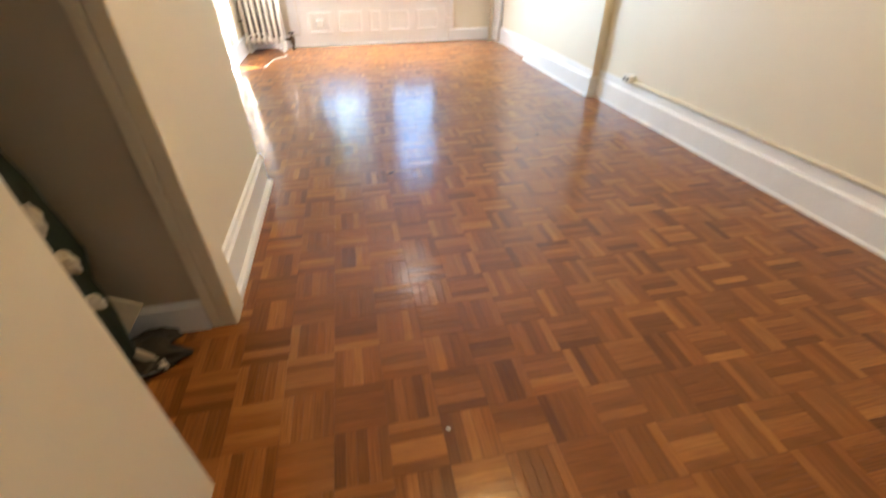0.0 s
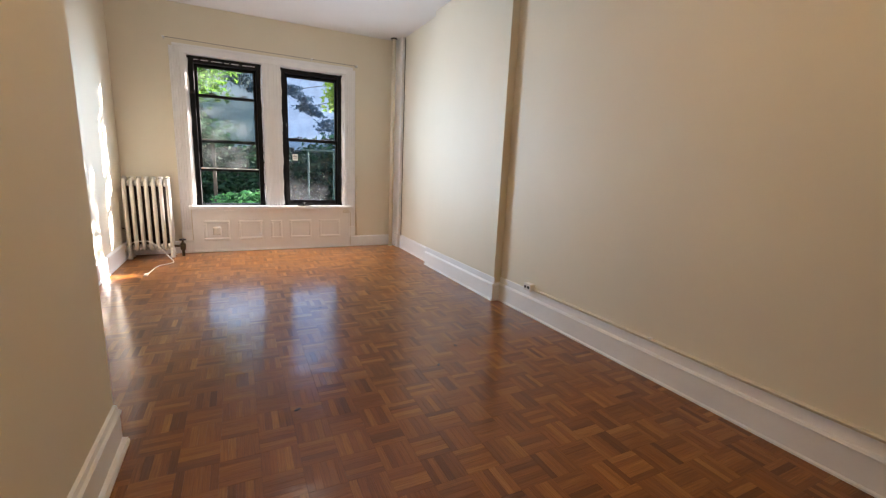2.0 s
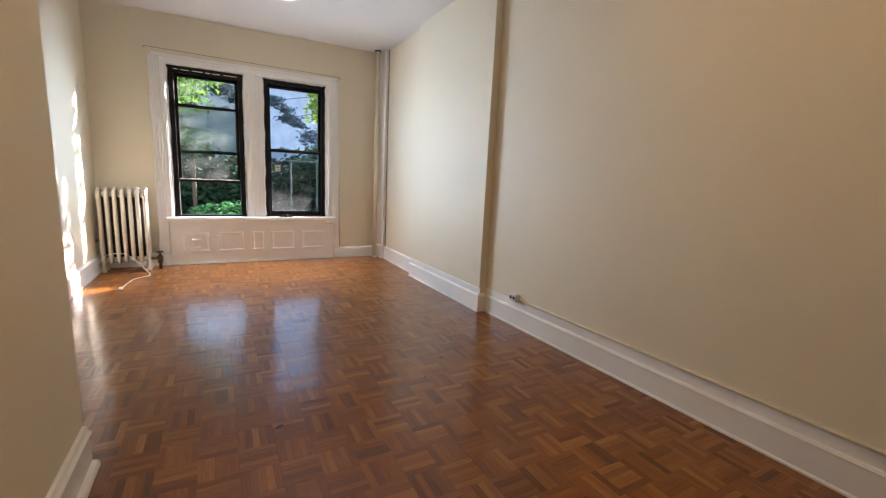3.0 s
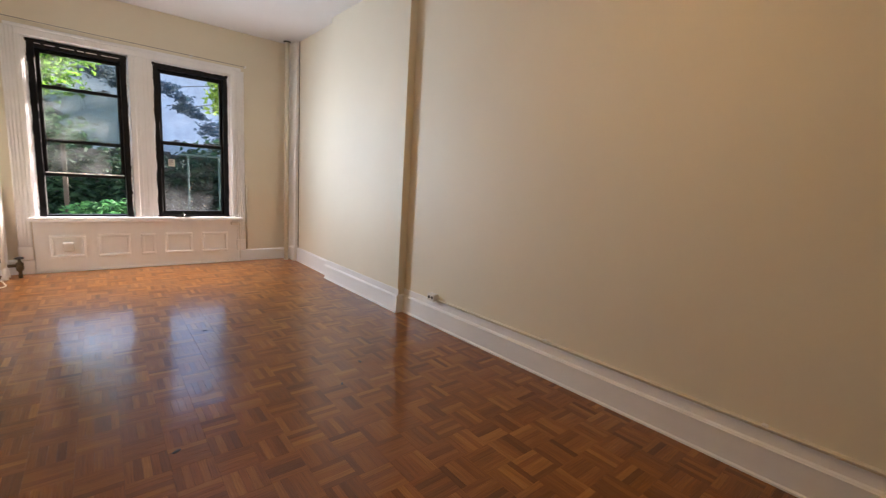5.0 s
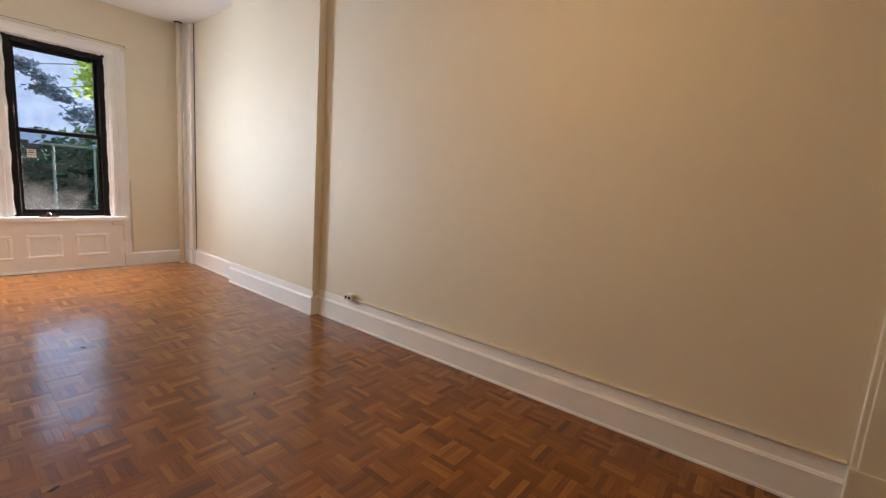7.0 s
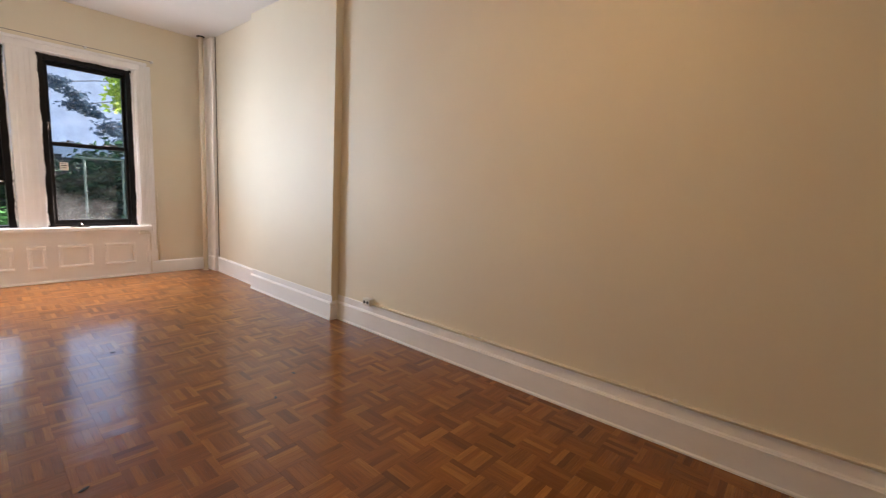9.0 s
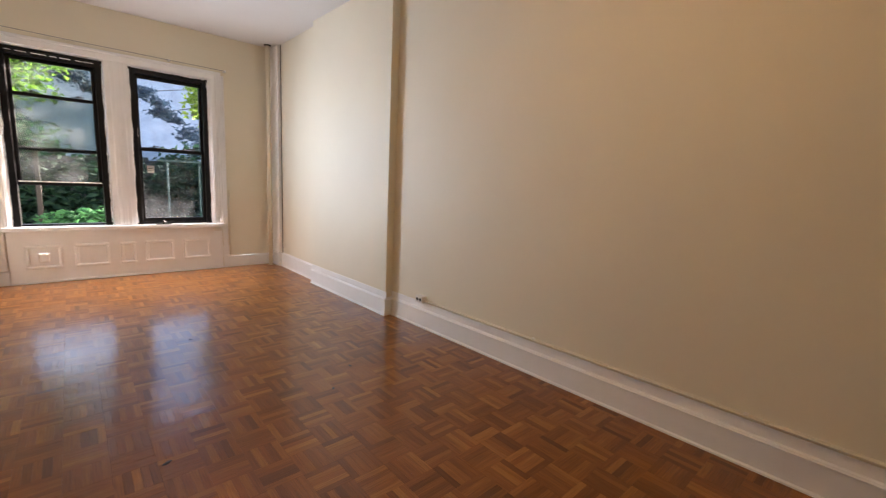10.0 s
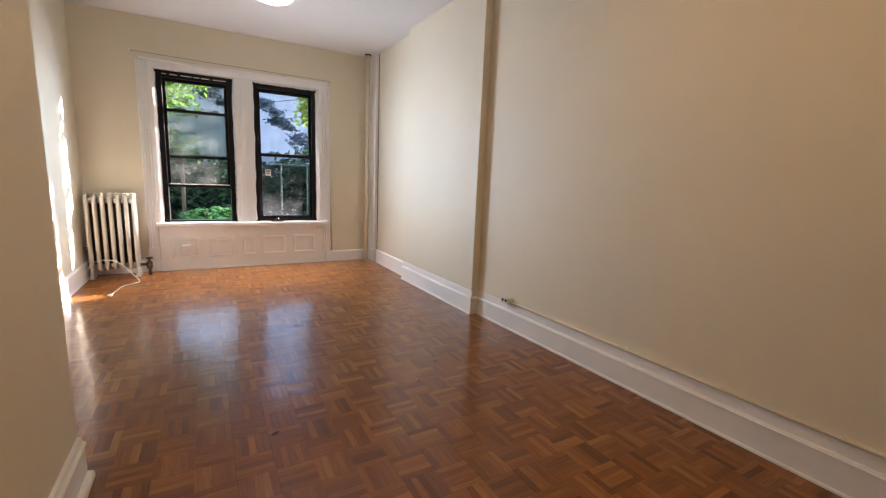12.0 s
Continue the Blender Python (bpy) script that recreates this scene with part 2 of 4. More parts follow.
def prism(profile, p0, p1, out):
    """A profile of (outward, up) pairs run along the floor line p0-p1."""
    bm = bmesh.new()
    o, ends = Vector((*out, 0)), []
    for p in (p0, p1):
        ends.append([bm.verts.new(Vector((*p, 0)) + o * u + Vector((0, 0, v))) for u, v in profile])
    k = len(profile)
    for i in range(k):
        bm.faces.new((ends[0][i], ends[0][(i + 1) % k], ends[1][(i + 1) % k], ends[1][i]))
    bm.faces.new(ends[0])
    bm.faces.new(ends[1][::-1])
    return bm


def lathe(bm, profile, centre, axis="z", n=24):
    """A turned shape from (radius, height) pairs about an axis through centre."""
    rings = []
    for r, h in profile:
        ring = []
        for i in range(n):
            a = 2 * math.pi * i / n
            c, s = r * math.cos(a), r * math.sin(a)
            v = {"z": (c, s, h), "x": (h, c, s), "y": (c, h, s)}[axis]
            ring.append(bm.verts.new(Vector(centre) + Vector(v)))
        rings.append(ring)
    for a, b in zip(rings, rings[1:]):
        for i in range(n):
            bm.faces.new((a[i], a[(i + 1) % n], b[(i + 1) % n], b[i]))
    bm.faces.new(rings[0])
    bm.faces.new(rings[-1][::-1])
    return bm


def smooth_line(points, steps=8):
    """A Catmull-Rom line through the points."""
    p = [Vector(q) for q in points]
    p = [p[0] * 2 - p[1], *p, p[-1] * 2 - p[-2]]
    line = []
    for i in range(1, len(p) - 2):
        for k in range(steps):
            t = k / steps
            a, b, c, d = p[i - 1 : i + 3]
            line.append(0.5 * (2 * b + (c - a) * t + (2 * a - 5 * b + 4 * c - d) * t**2 + (3 * b - a - 3 * c + d) * t**3))
    return [*line, p[-2]]


def tube(bm, line, radius, n=10, closed=False, flat=1.0, side=None):
    """A round tube along a line of points; radius may be a list. flat scales it along side."""
    k, rings = len(line), []
    ref = side or Vector((0.31, 0.17, 0.93)).normalized()
    for i, p in enumerate(line):
        a = line[(i - 1) % k] if closed or i else p
        b = line[(i + 1) % k] if closed or i < k - 1 else p
        d = (Vector(b) - Vector(a)).normalized()
        u = (ref - d * ref.dot(d)).normalized()
        v = d.cross(u)
        r = radius[i] if isinstance(radius, (list, tuple)) else radius
        rings.append([bm.verts.new(Vector(p) + u * (r * flat * math.cos(2 * math.pi * j / n)) + v * (r * math.sin(2 * math.pi * j / n))) for j in range(n)])
    for i in range(k if closed else k - 1):
        a, b = rings[i], rings[(i + 1) % k]
        for j in range(n):
            bm.faces.new((a[j], a[(j + 1) % n], b[(j + 1) % n], b[j]))
    if not closed:
        bm.faces.new(rings[0][::-1])
        bm.faces.new(rings[-1])
    return bm


# ---- the room ----
CEILING = 2.945
X_RIGHT, X_LEFT, X_NEAR = 2.245, -1.20, -0.483
Y_WIN, Y_BACK = 6.52, -1.70
Y_BREAST0, Y_BREAST1 = 3.605, 5.11
Y_BLOCK0, Y_BLOCK1, Y_DOOR0 = 1.30, 2.425, 0.73


def east(y):
    """How far the long wall, which runs slightly askew, stands off its mean line at y."""
    return 2.240 + 0.0286 * (Y_BREAST0 - y) - X_RIGHT


def askew(bm):
    for v in bm.verts:
        if v.co.x < 2.59:
            v.co.x += east(v.co.y)
    return bm


def wall(name, bm, mat=None, label="smooth cream painted plaster wall"):
    return tagged(part(name, bm, mat or WALL), label, "wall", kind="structure")


DOOR = (-0.925, -0.085, 2.04)
BREAST_NEAR, BREAST_FAR = 2.163, 2.135
wall("wall_east", askew(boxed((X_RIGHT, 2.6, DOOR[1], Y_BREAST0, 0, CEILING), (X_RIGHT, 2.6, DOOR[0], DOOR[1], DOOR[2], CEILING), (X_RIGHT, 2.6, Y_BACK - 0.15, DOOR[0], 0, CEILING))))
breast = bmesh.new()
plan = [(BREAST_NEAR, Y_BREAST0), (2.6, Y_BREAST0), (2.6, Y_BREAST1), (BREAST_FAR, Y_BREAST1)]
low, high = [breast.verts.new((x, y, 0)) for x, y in plan], [breast.verts.new((x, y, CEILING)) for x, y in plan]
breast.faces.new(low[::-1])
breast.faces.new(high)
for i in range(4):
    breast.faces.new((low[i], low[(i + 1) % 4], high[(i + 1) % 4], high[i]))
wall("chimney_breast", breast, None, "shallow cream painted chimney breast on the long wall")
wall("wall_east_far", boxed((2.205, 2.6, Y_BREAST1, Y_WIN, 0, CEILING)))
WX0, WX1, WZ0, WZ1 = -0.465, 1.40, 0.56, 2.42  # the rough opening of the two windows
wall("wall_north", boxed((-1.35, WX0, Y_WIN, 6.68, 0, CEILING), (WX1, 2.6, Y_WIN, 6.68, 0, CEILING), (WX0, WX1, Y_WIN, 6.68, 0, WZ0), (WX0, WX1, Y_WIN, 6.68, WZ1, CEILING)))
wall("wall_west", boxed((-1.35, X_LEFT, Y_BLOCK1 - 0.12, Y_WIN, 0, CEILING)))
wall("wall_partition", boxed((X_NEAR - 0.12, X_NEAR, Y_BLOCK0, Y_BLOCK1, 0, CEILING), (-1.2, X_NEAR - 0.12, Y_BLOCK1 - 0.12, Y_BLOCK1, 0, CEILING)), None, "cream painted partition wall ending in an outer corner")
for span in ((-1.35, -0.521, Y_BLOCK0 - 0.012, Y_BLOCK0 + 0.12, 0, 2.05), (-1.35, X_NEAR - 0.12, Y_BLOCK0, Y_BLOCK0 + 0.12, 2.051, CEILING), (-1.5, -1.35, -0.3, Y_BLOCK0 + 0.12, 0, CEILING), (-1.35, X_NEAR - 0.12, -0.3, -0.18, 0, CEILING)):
    wall("wall_closet", boxed(span), CLOSET, "cream closet wall, coloured darker for its dimness")
wall("wall_west_near", boxed((X_NEAR - 0.12, X_NEAR, Y_BACK, Y_DOOR0, 0, CEILING), (X_NEAR - 0.12, X_NEAR, Y_DOOR0, Y_BLOCK0, 2.06, CEILING)))
wall("wall_south", boxed((-1.5, 2.6, Y_BACK - 0.15, Y_BACK, 0, CEILING)))
tagged(part("ceiling", boxed((-1.6, 2.6, Y_BACK - 0.15, 6.82, CEILING, CEILING + 0.15)), CEIL), "flat white painted plaster ceiling", "ceiling", kind="structure")
floor = tagged(part("floor", boxed((-1.5, 2.55, Y_BACK - 0.1, 6.6, -0.15, -0.004)), SUBFLOOR), "varnished oak finger parquet floor in basket weave", "floor", kind="structure")

# Baseboards: a flat board, a moulded cap and a small shoe at the floor.
BOARD = [(0, 0), (0.030, 0), (0.030, 0.010), (0.024, 0.018), (0.021, 0.018), (0.021, 0.166), (0.024, 0.169), (0.024, 0.176), (0.019, 0.181), (0.008, 0.184), (0.006, 0.190), (0, 0.192)]
SHOED = [(0, 0), (0.044, 0), (0.044, 0.014), (0.038, 0.026), (0.024, 0.030), (0.020, 0.030), (0.020, 0.140), (0.027, 0.148), (0.027, 0.156), (0.017, 0.166), (0.012, 0.182), (0, 0.186)]


def baseboard(p0, p1, out, profile=BOARD):
    return tagged(part("baseboard", prism(profile, p0, p1, out), TRIM), "white painted wooden baseboard with a moulded cap", "baseboard", kind="structure")


LONG = [(0, 0), (0.030, 0), (0.030, 0.010), (0.024, 0.016), (0.021, 0.016), (0.021, 0.144), (0.026, 0.147), (0.027, 0.154), (0.022, 0.158), (0.019, 0.163), (0.008, 0.168), (0.006, 0.224), (0, 0.2245)]
baseboard((X_RIGHT + east(0.065), 0.065), (X_RIGHT + east(Y_BREAST0), Y_BREAST0 - 0.001), (-1, 0), LONG)
baseboard((BREAST_NEAR, Y_BREAST0 - 0.021), (BREAST_FAR, Y_BREAST1 + 0.015), (-0.999, -0.019), LONG)
baseboard((2.245, Y_BREAST0), (BREAST_NEAR - 0.021, Y_BREAST0), (0, -1), [(0, 0), (0.021, 0), (0.021, 0.144), (0.026, 0.150), (0.012, 0.167), (0, 0.171)])
baseboard((2.205, Y_BREAST1 + 0.016), (2.205, 6.241), (-1, 0))
baseboard((1.49, Y_WIN), (2.175, Y_WIN), (0, -1), [(0, 0), (0.024, 0), (0.024, 0.140), (0.016, 0.150), (0, 0.155)])
baseboard((X_LEFT, Y_BLOCK1 + 0.002), (X_LEFT, Y_WIN - 0.03), (1, 0))
baseboard((X_LEFT + 0.03, Y_WIN), (-0.512, Y_WIN), (0, -1), [(0, 0), (0.024, 0), (0.024, 0.140), (0.016, 0.150), (0, 0.155)])
baseboard((X_NEAR, Y_BLOCK0 + 0.085), (X_NEAR, Y_BLOCK1 - 0.004), (1, 0), SHOED)
baseboard((-1.35, Y_BLOCK0 - 0.012), (-0.524, Y_BLOCK0 - 0.012), (0, -1), [(0, 0), (0.018, 0), (0.018, 0.11), (0.006, 0.13), (0, 0.13)])
baseboard((X_NEAR, Y_BACK), (X_NEAR, 0.10), (1, 0))

# Casing and jamb of the closet's doorway.
bm = boxed((X_NEAR, X_NEAR + 0.052, Y_BLOCK0 - 0.026, Y_BLOCK0 + 0.082, 0, 2.13), bevel=0.004)
box(bm, -0.5205, X_NEAR - 0.001, Y_BLOCK0 - 0.026, Y_BLOCK0 - 0.001, 0, 2.05, 0.003)
box(bm, X_NEAR - 0.10, X_NEAR + 0.010, Y_DOOR0 + 0.001, Y_DOOR0 + 0.012, 0, 2.05, 0.003)
box(bm, X_NEAR, X_NEAR + 0.018, Y_DOOR0 + 0.014, Y_BLOCK0 - 0.008, 2.05, 2.13, 0.004)
tagged(part("door_frame", bm, WALL), "cream painted wooden casing round the closet doorway", "door frame", kind="structure")

closet_door = thing("door_2", (-0.41, 0.68, 0), "flat cream painted closet door standing wide open", "door", kind="structure")
under(part("leaf", boxed((-0.418, -0.384, 0.125, 0.680, 0.012, 2.03), bevel=0.002), WALL), closet_door)
for z in (0.25, 1.75):
    bm = bmesh.new()
    lathe(bm, [(0.006, z), (0.006, z + 0.08)], (-0.420, 0.690, 0), "z", 10)
    under(part("hinge", bm, BRASS), closet_door)

# The door in the long wall, behind the camera's right shoulder.
bm = bmesh.new()
for y0, y1 in ((DOOR[1] - 0.02, DOOR[1] + 0.145), (DOOR[0] - 0.145, DOOR[0] + 0.02)):
    box(bm, X_RIGHT - 0.022, X_RIGHT - 0.001, y0, y1, 0, 2.16, 0.004)
    box(bm, X_RIGHT - 0.034, X_RIGHT - 0.022, y0 + 0.02, y1 - 0.02, 0, 2.14, 0.004)
box(bm, X_RIGHT - 0.022, X_RIGHT - 0.001, DOOR[0] + 0.022, DOOR[1] - 0.022, 2.03, 2.16, 0.004)
for y0, y1 in ((DOOR[1] - 0.026, DOOR[1] + 0.150), (DOOR[0] - 0.150, DOOR[0] + 0.026)):
    box(bm, X_RIGHT - 0.042, X_RIGHT - 0.0005, y0, y1, 0, 0.235, 0.007, 2)
tagged(part("door_frame", askew(bm), WALL), "cream painted door casing on plinth blocks", "door frame", kind="structure")
door = thing("door_1", (X_RIGHT + 0.05, -0.54, 0), "closed white painted panelled door in the long wall", "door", kind="structure")
under(part("leaf", askew(boxed((X_RIGHT + 0.03, X_RIGHT + 0.07, DOOR[0] + 0.004, DOOR[1] - 0.004, 0.006, DOOR[2] - 0.004), bevel=0.003)), TRIM), door)
for y0, y1 in ((DOOR[0] + 0.11, -0.555), (-0.455, DOOR[1] - 0.11)):
    for z0, z1 in ((0.22, 0.90), (1.06, 1.90)):
        under(part("panel", askew(boxed((X_RIGHT + 0.018, X_RIGHT + 0.03, y0, y1, z0, z1), bevel=0.008)), TRIM), door)
bm = bmesh.new()
lathe(bm, [(0.024, 0.0), (0.024, -0.008), (0.009, -0.012), (0.009, -0.035), (0.024, -0.042), (0.027, -0.055), (0.018, -0.068)], (X_RIGHT + 0.03, -0.865, 0.98), "x", 20)
under(part("knob", askew(bm), BRASS, smooth=True), door)


# ---- windows ----
MX0, MX1 = 0.372, 0.588  # the white mullion
W1, W2 = (-0.452, 0.362), (0.590, 1.388)

casing = thing("window_casing", (0.47, Y_WIN, 0), "white painted wooden casing round the double window", "window trim", kind="structure")
for side, x in ((-1, -0.462), (1, 1.402)):
    inner, outer = sorted((x, x + side * 0.055)), sorted((x + side * 0.056, x + side * 0.165))
    bm = boxed((*inner, 6.484, 6.519, 0.604, 2.405), bevel=0.004)
    box(bm, *sorted((x + side * 0.012, x + side * 0.030)), 6.476, 6.4839, 0.604, 2.404, 0.004)
    under(part("inner_casing", bm, TRIM), casing)
    bm = boxed((*outer, 6.496, 6.519, 0.156, 2.470), bevel=0.003)
    for k in (0.062, 0.090, 0.118, 0.142):
        box(bm, *sorted((x + side * k, x + side * (k + 0.018))), 6.488, 6.4959, 0.30, 2.468, 0.004)
    box(bm, *sorted((x + side * 0.056, x + side * 0.170)), 6.482, 6.4959, 0.156, 0.298, 0.004)
    under(part("outer_casing", bm, TRIM, None, "fluted white painted casing board"), casing)
bm = boxed((-0.517, 1.457, 6.484, 6.519, 2.406, 2.470), bevel=0.004)
box(bm, -0.590, 1.530, 6.476, 6.519, 2.471, 2.500, 0.004)
under(part("head_casing", bm, TRIM), casing)
bm = boxed((MX0, MX1, 6.500, 6.675, WZ0, 2.436), bevel=0.004)
box(bm, MX0 + 0.045, MX1 - 0.045, 6.484, 6.4999, 0.604, 2.4055, 0.006)
box(bm, MX0 + 0.085, MX1 - 0.085, 6.476, 6.4839, 0.604, 2.4055, 0.004)
under(part("mullion", bm, TRIM), casing)
under(part("stool", boxed((-0.535, 1.512, 6.440, 6.675, 0.556, 0.602), bevel=0.008, segments=2), TRIM, None, "deep white painted window stool"), casing)
bm = bmesh.new()
for x0, x1 in ((WX0, WX0 + 0.012), (WX1 - 0.011, WX1)):
    box(bm, x0, x1, 6.515, 6.675, 0.604, WZ1)
box(bm, WX0 + 0.013, WX1 - 0.012, 6.515, 6.675, WZ1 - 0.022, WZ1)
under(part("reveal", bm, TRIM), casing)

# Panelled apron under the stool: a board with five framed panels.
apron = thing("window_apron", (0.49, Y_WIN, 0), "white painted panelled wooden apron below the windows", "panelling", kind="structure")
under(part("board", boxed((-0.510, 1.488, 6.494, 6.519, 0.0, 0.555), bevel=0.003), TRIM), apron)
PANELS = ((-0.385, -0.090), (0.012, 0.308), (0.410, 0.552), (0.650, 0.940), (1.047, 1.342))
for x0, x1 in PANELS:
    bm = bmesh.new()
    z0, z1, w = 0.155, 0.408, 0.032
    for a, b, c, d in ((x0, x1, z1 - w, z1), (x0, x1, z0, z0 + w), (x0, x0 + w, z0 + w, z1 - w), (x1 - w, x1, z0 + w, z1 - w)):
        box(bm, a, b, 6.466, 6.4939, c, d, 0.011, 2)
    under(part("panel_moulding", bm, TRIM), apron)
    under(part("panel", boxed((x0 + w + 0.002, x1 - w - 0.002, 6.490, 6.4939, z0 + w + 0.002, z1 - w - 0.002)), TRIM), apron)
bm = boxed((-0.513, 1.490, 6.480, 6.4939, 0.0, 0.022), bevel=0.004)
under(part("shoe", bm, TRIM), apron)


def sash(parent, name, x0, x1, z0, z1, y, stile, top, bottom, glass):
    """A black sash of two stiles and two rails about a thin pane."""
    s = under(part(name, boxed((x0, x0 + stile, y, y + 0.035, z0, z1), (x1 - stile, x1, y, y + 0.035, z0, z1), (x0 + stile, x1 - stile, y, y + 0.035, z1 - top, z1), (x0 + stile, x1 - stile, y, y + 0.035, z0, z0 + bottom), bevel=0.003), BLACK), parent)
    p = part("pane", boxed((x0 + stile - 0.004, x1 - stile + 0.004, y + 0.016, y + 0.020, z0 + bottom - 0.004, z1 - top + 0.004)), glass)
    p.parent, p.matrix_parent_inverse, p.visible_shadow = s, s.matrix_world.inverted(), False
    p.matrix_parent_inverse = Matrix.Identity(4)
    return s


def lock_and_lift(parent, x, y, z):
    bm = boxed((x - 0.055, x + 0.055, y - 0.010, y, z, z + 0.008), bevel=0.002)
    lathe(bm, [(0.014, 0.0), (0.014, 0.012), (0.007, 0.020)], (x, y - 0.006, z + 0.007), "z", 12)
    tube(bm, [Vector((x, y - 0.008, z + 0.020)), Vector((x + 0.03, y - 0.016, z + 0.018)), Vector((x + 0.05, y - 0.012, z + 0.014))], 0.005, 8)
    return under(part("catch", bm, IRON, None, "dark iron catch"), parent)


window_1 = thing("window_1", (-0.045, 6.6, 0.6), "black framed double hung window, lower sash raised, dusty panes", "window", "windows in the front wall", "structure")
bm = boxed((W1[0], W1[0] + 0.064, 6.535, 6.66, 0.604, 2.392), (W1[1] - 0.064, W1[1], 6.535, 6.66, 0.604, 2.392), (W1[0] + 0.064, W1[1] - 0.064, 6.535, 6.66, 2.318, 2.392), (W1[0] + 0.064, W1[1] - 0.064, 6.58, 6.66, 0.604, 0.622), bevel=0.003)
under(part("window_frame", bm, BLACK), window_1)
x0, x1 = W1[0] + 0.065, W1[1] - 0.065
sash(window_1, "upper_sash", x0, x1, 1.392, 2.335, 6.612, 0.034, 0.05, 0.040, GLASS_DIRTY)
sash(window_1, "lower_sash", x0, x1, 1.036, 1.968, 6.572, 0.034, 0.034, 0.040, GLASS_DIRTY)
# Pale strip whose colour stands for the bright lit edge of the glass.
under(part("sash_edge", boxed((x0 + 0.01, x1 - 0.01, 6.566, 6.5719, 1.068, 1.080), bevel=0.002), PLASTIC, None, "pale strip for the lit glass edge of the raised sash"), window_1)
rng = random.Random(21)
x = W1[0] + 0.07
while x < W1[1] - 0.08:
    w = rng.uniform(0.03, 0.13)
    under(part("chipped_paint", boxed((x, min(x + w, W1[1] - 0.07), 6.5325, 6.5349, 2.350 + rng.uniform(-0.003, 0.001), 2.3565), bevel=0.0006), TRIM, None, "chipped pale line of bare paint"), window_1)
    x += w + rng.uniform(0.005, 0.045)
for x in (-0.22, 0.14):
    lock_and_lift(window_1, x, 6.571, 1.969)

window_2 = thing("window_2", (0.99, 6.6, 0.6), "black framed closed double hung window with smeared panes", "window", "windows in the front wall", "structure")
bm = boxed((W2[0], W2[0] + 0.058, 6.535, 6.66, 0.604, 2.392), (W2[1] - 0.058, W2[1], 6.535, 6.66, 0.604, 2.392), (W2[0] + 0.058, W2[1] - 0.058, 6.535, 6.66, 2.335, 2.392), (W2[0] + 0.058, W2[1] - 0.058, 6.57, 6.66, 0.604, 0.625), bevel=0.003)
under(part("window_frame", bm, BLACK), window_2)
x0, x1 = W2[0] + 0.059, W2[1] - 0.059
sash(window_2, "upper_sash", x0, x1, 1.470, 2.334, 6.606, 0.03, 0.04, 0.042, GLASS)
sash(window_2, "lower_sash", x0, x1, 0.627, 1.512, 6.566, 0.03, 0.042, 0.05, GLASS_FOGGED)
for x in (0.80, 1.17):
    lock_and_lift(window_2, x, 6.565, 1.513)

bm = boxed((0.765, 0.925, 6.452, 6.490, 0.603, 0.611), bevel=0.002)
lathe(bm, [(0.016, 0.0), (0.020, 0.016), (0.012, 0.040), (0.005, 0.046)], (0.845, 6.468, 0.609), "z", 14)
tube(bm, smooth_line([(0.780, 6.470, 0.616), (0.82, 6.462, 0.624), (0.87, 6.462, 0.624), (0.912, 6.470, 0.614)], 4), 0.006, 8)
tagged(part("window_latch", bm, IRON), "dark iron latch lying on the white window stool", "latch")

# Old paint run over the edges of the black frames.
def drips(x, z0, z1, y, side, seed, lying=False):
    """A ragged strip of paint along an edge: upright at x from z0 to z1, or lying at height x."""
    bm, rows, count = bmesh.new(), [], int((z1 - z0) / 0.012)
    for i in range(count + 1):
        z = z0 + (z1 - z0) * i / count
        w = 0.007 + 0.010 * noise.noise(Vector((z * 7.0, seed * 3.7, 0))) + 0.006 * noise.noise(Vector((z * 31.0, seed, 5)))
        w = side * max(w, 0.0012)
        flat = ((x, z), (x + w, z)) if not lying else ((z, x), (z, x + w))
        rows.append([bm.verts.new((a, d, b)) for a, b in flat for d in (y - 0.003, y)])
    for p, q in zip(rows, rows[1:]):
        for a, b in ((0, 2), (2, 3), (3, 1), (1, 0)):
            bm.faces.new((p[a], p[b], q[b], q[a]))
    for r in (rows[0], rows[-1]):
        bm.faces.new((r[0], r[2], r[3], r[1]))
    return bm


for k, (x, side, w) in enumerate(((W1[0] + 0.001, 1, window_1), (W1[1] - 0.001, -1, window_1), (W2[0] + 0.001, 1, window_2), (W2[1] - 0.001, -1, window_2))):
    under(part("paint_run", drips(x, 0.62, 2.36, 6.5349, side, k), TRIM, None, "rough run of white paint on the black frame"), w)
under(part("paint_run", drips(2.391, W2[0] + 0.03, W2[1] - 0.03, 6.5349, -1, 7, True), TRIM, None, "rough run of white paint on the black frame"), window_2)
sticker = under(part("sticker", boxed((0.722, 0.790, 6.5800, 6.5812, 1.215, 1.300), bevel=0.0004), PLASTIC, None, "small faded white sticker on the pane"), window_2)
for z, h in ((1.282, 0.006), (1.262, 0.010), (1.240, 0.006)):
    part("printed_bar", boxed((0.732, 0.778, 6.5793, 6.5799, z, z + h)), IRON, sticker)

# Thin curtain wire over the head casing.
rod = thing("curtain_wire", (0.47, 6.45, 2.56), "thin steel curtain wire on two small white hooks", "curtain wire")
bm = bmesh.new()
tube(bm, smooth_line([(-0.66, 6.452, 2.542), (0.10, 6.450, 2.532), (0.95, 6.450, 2.526), (1.575, 6.452, 2.522)], 6), 0.0035, 6)
under(part("wire", bm, WIRE), rod)
for x, z in ((-0.665, 2.542), (0.98, 2.526), (1.578, 2.522)):
    bm = boxed((x - 0.011, x + 0.011, 6.448, 6.519, z - 0.008, z + 0.012), bevel=0.003)
    under(part("hook", bm, TRIM), rod)


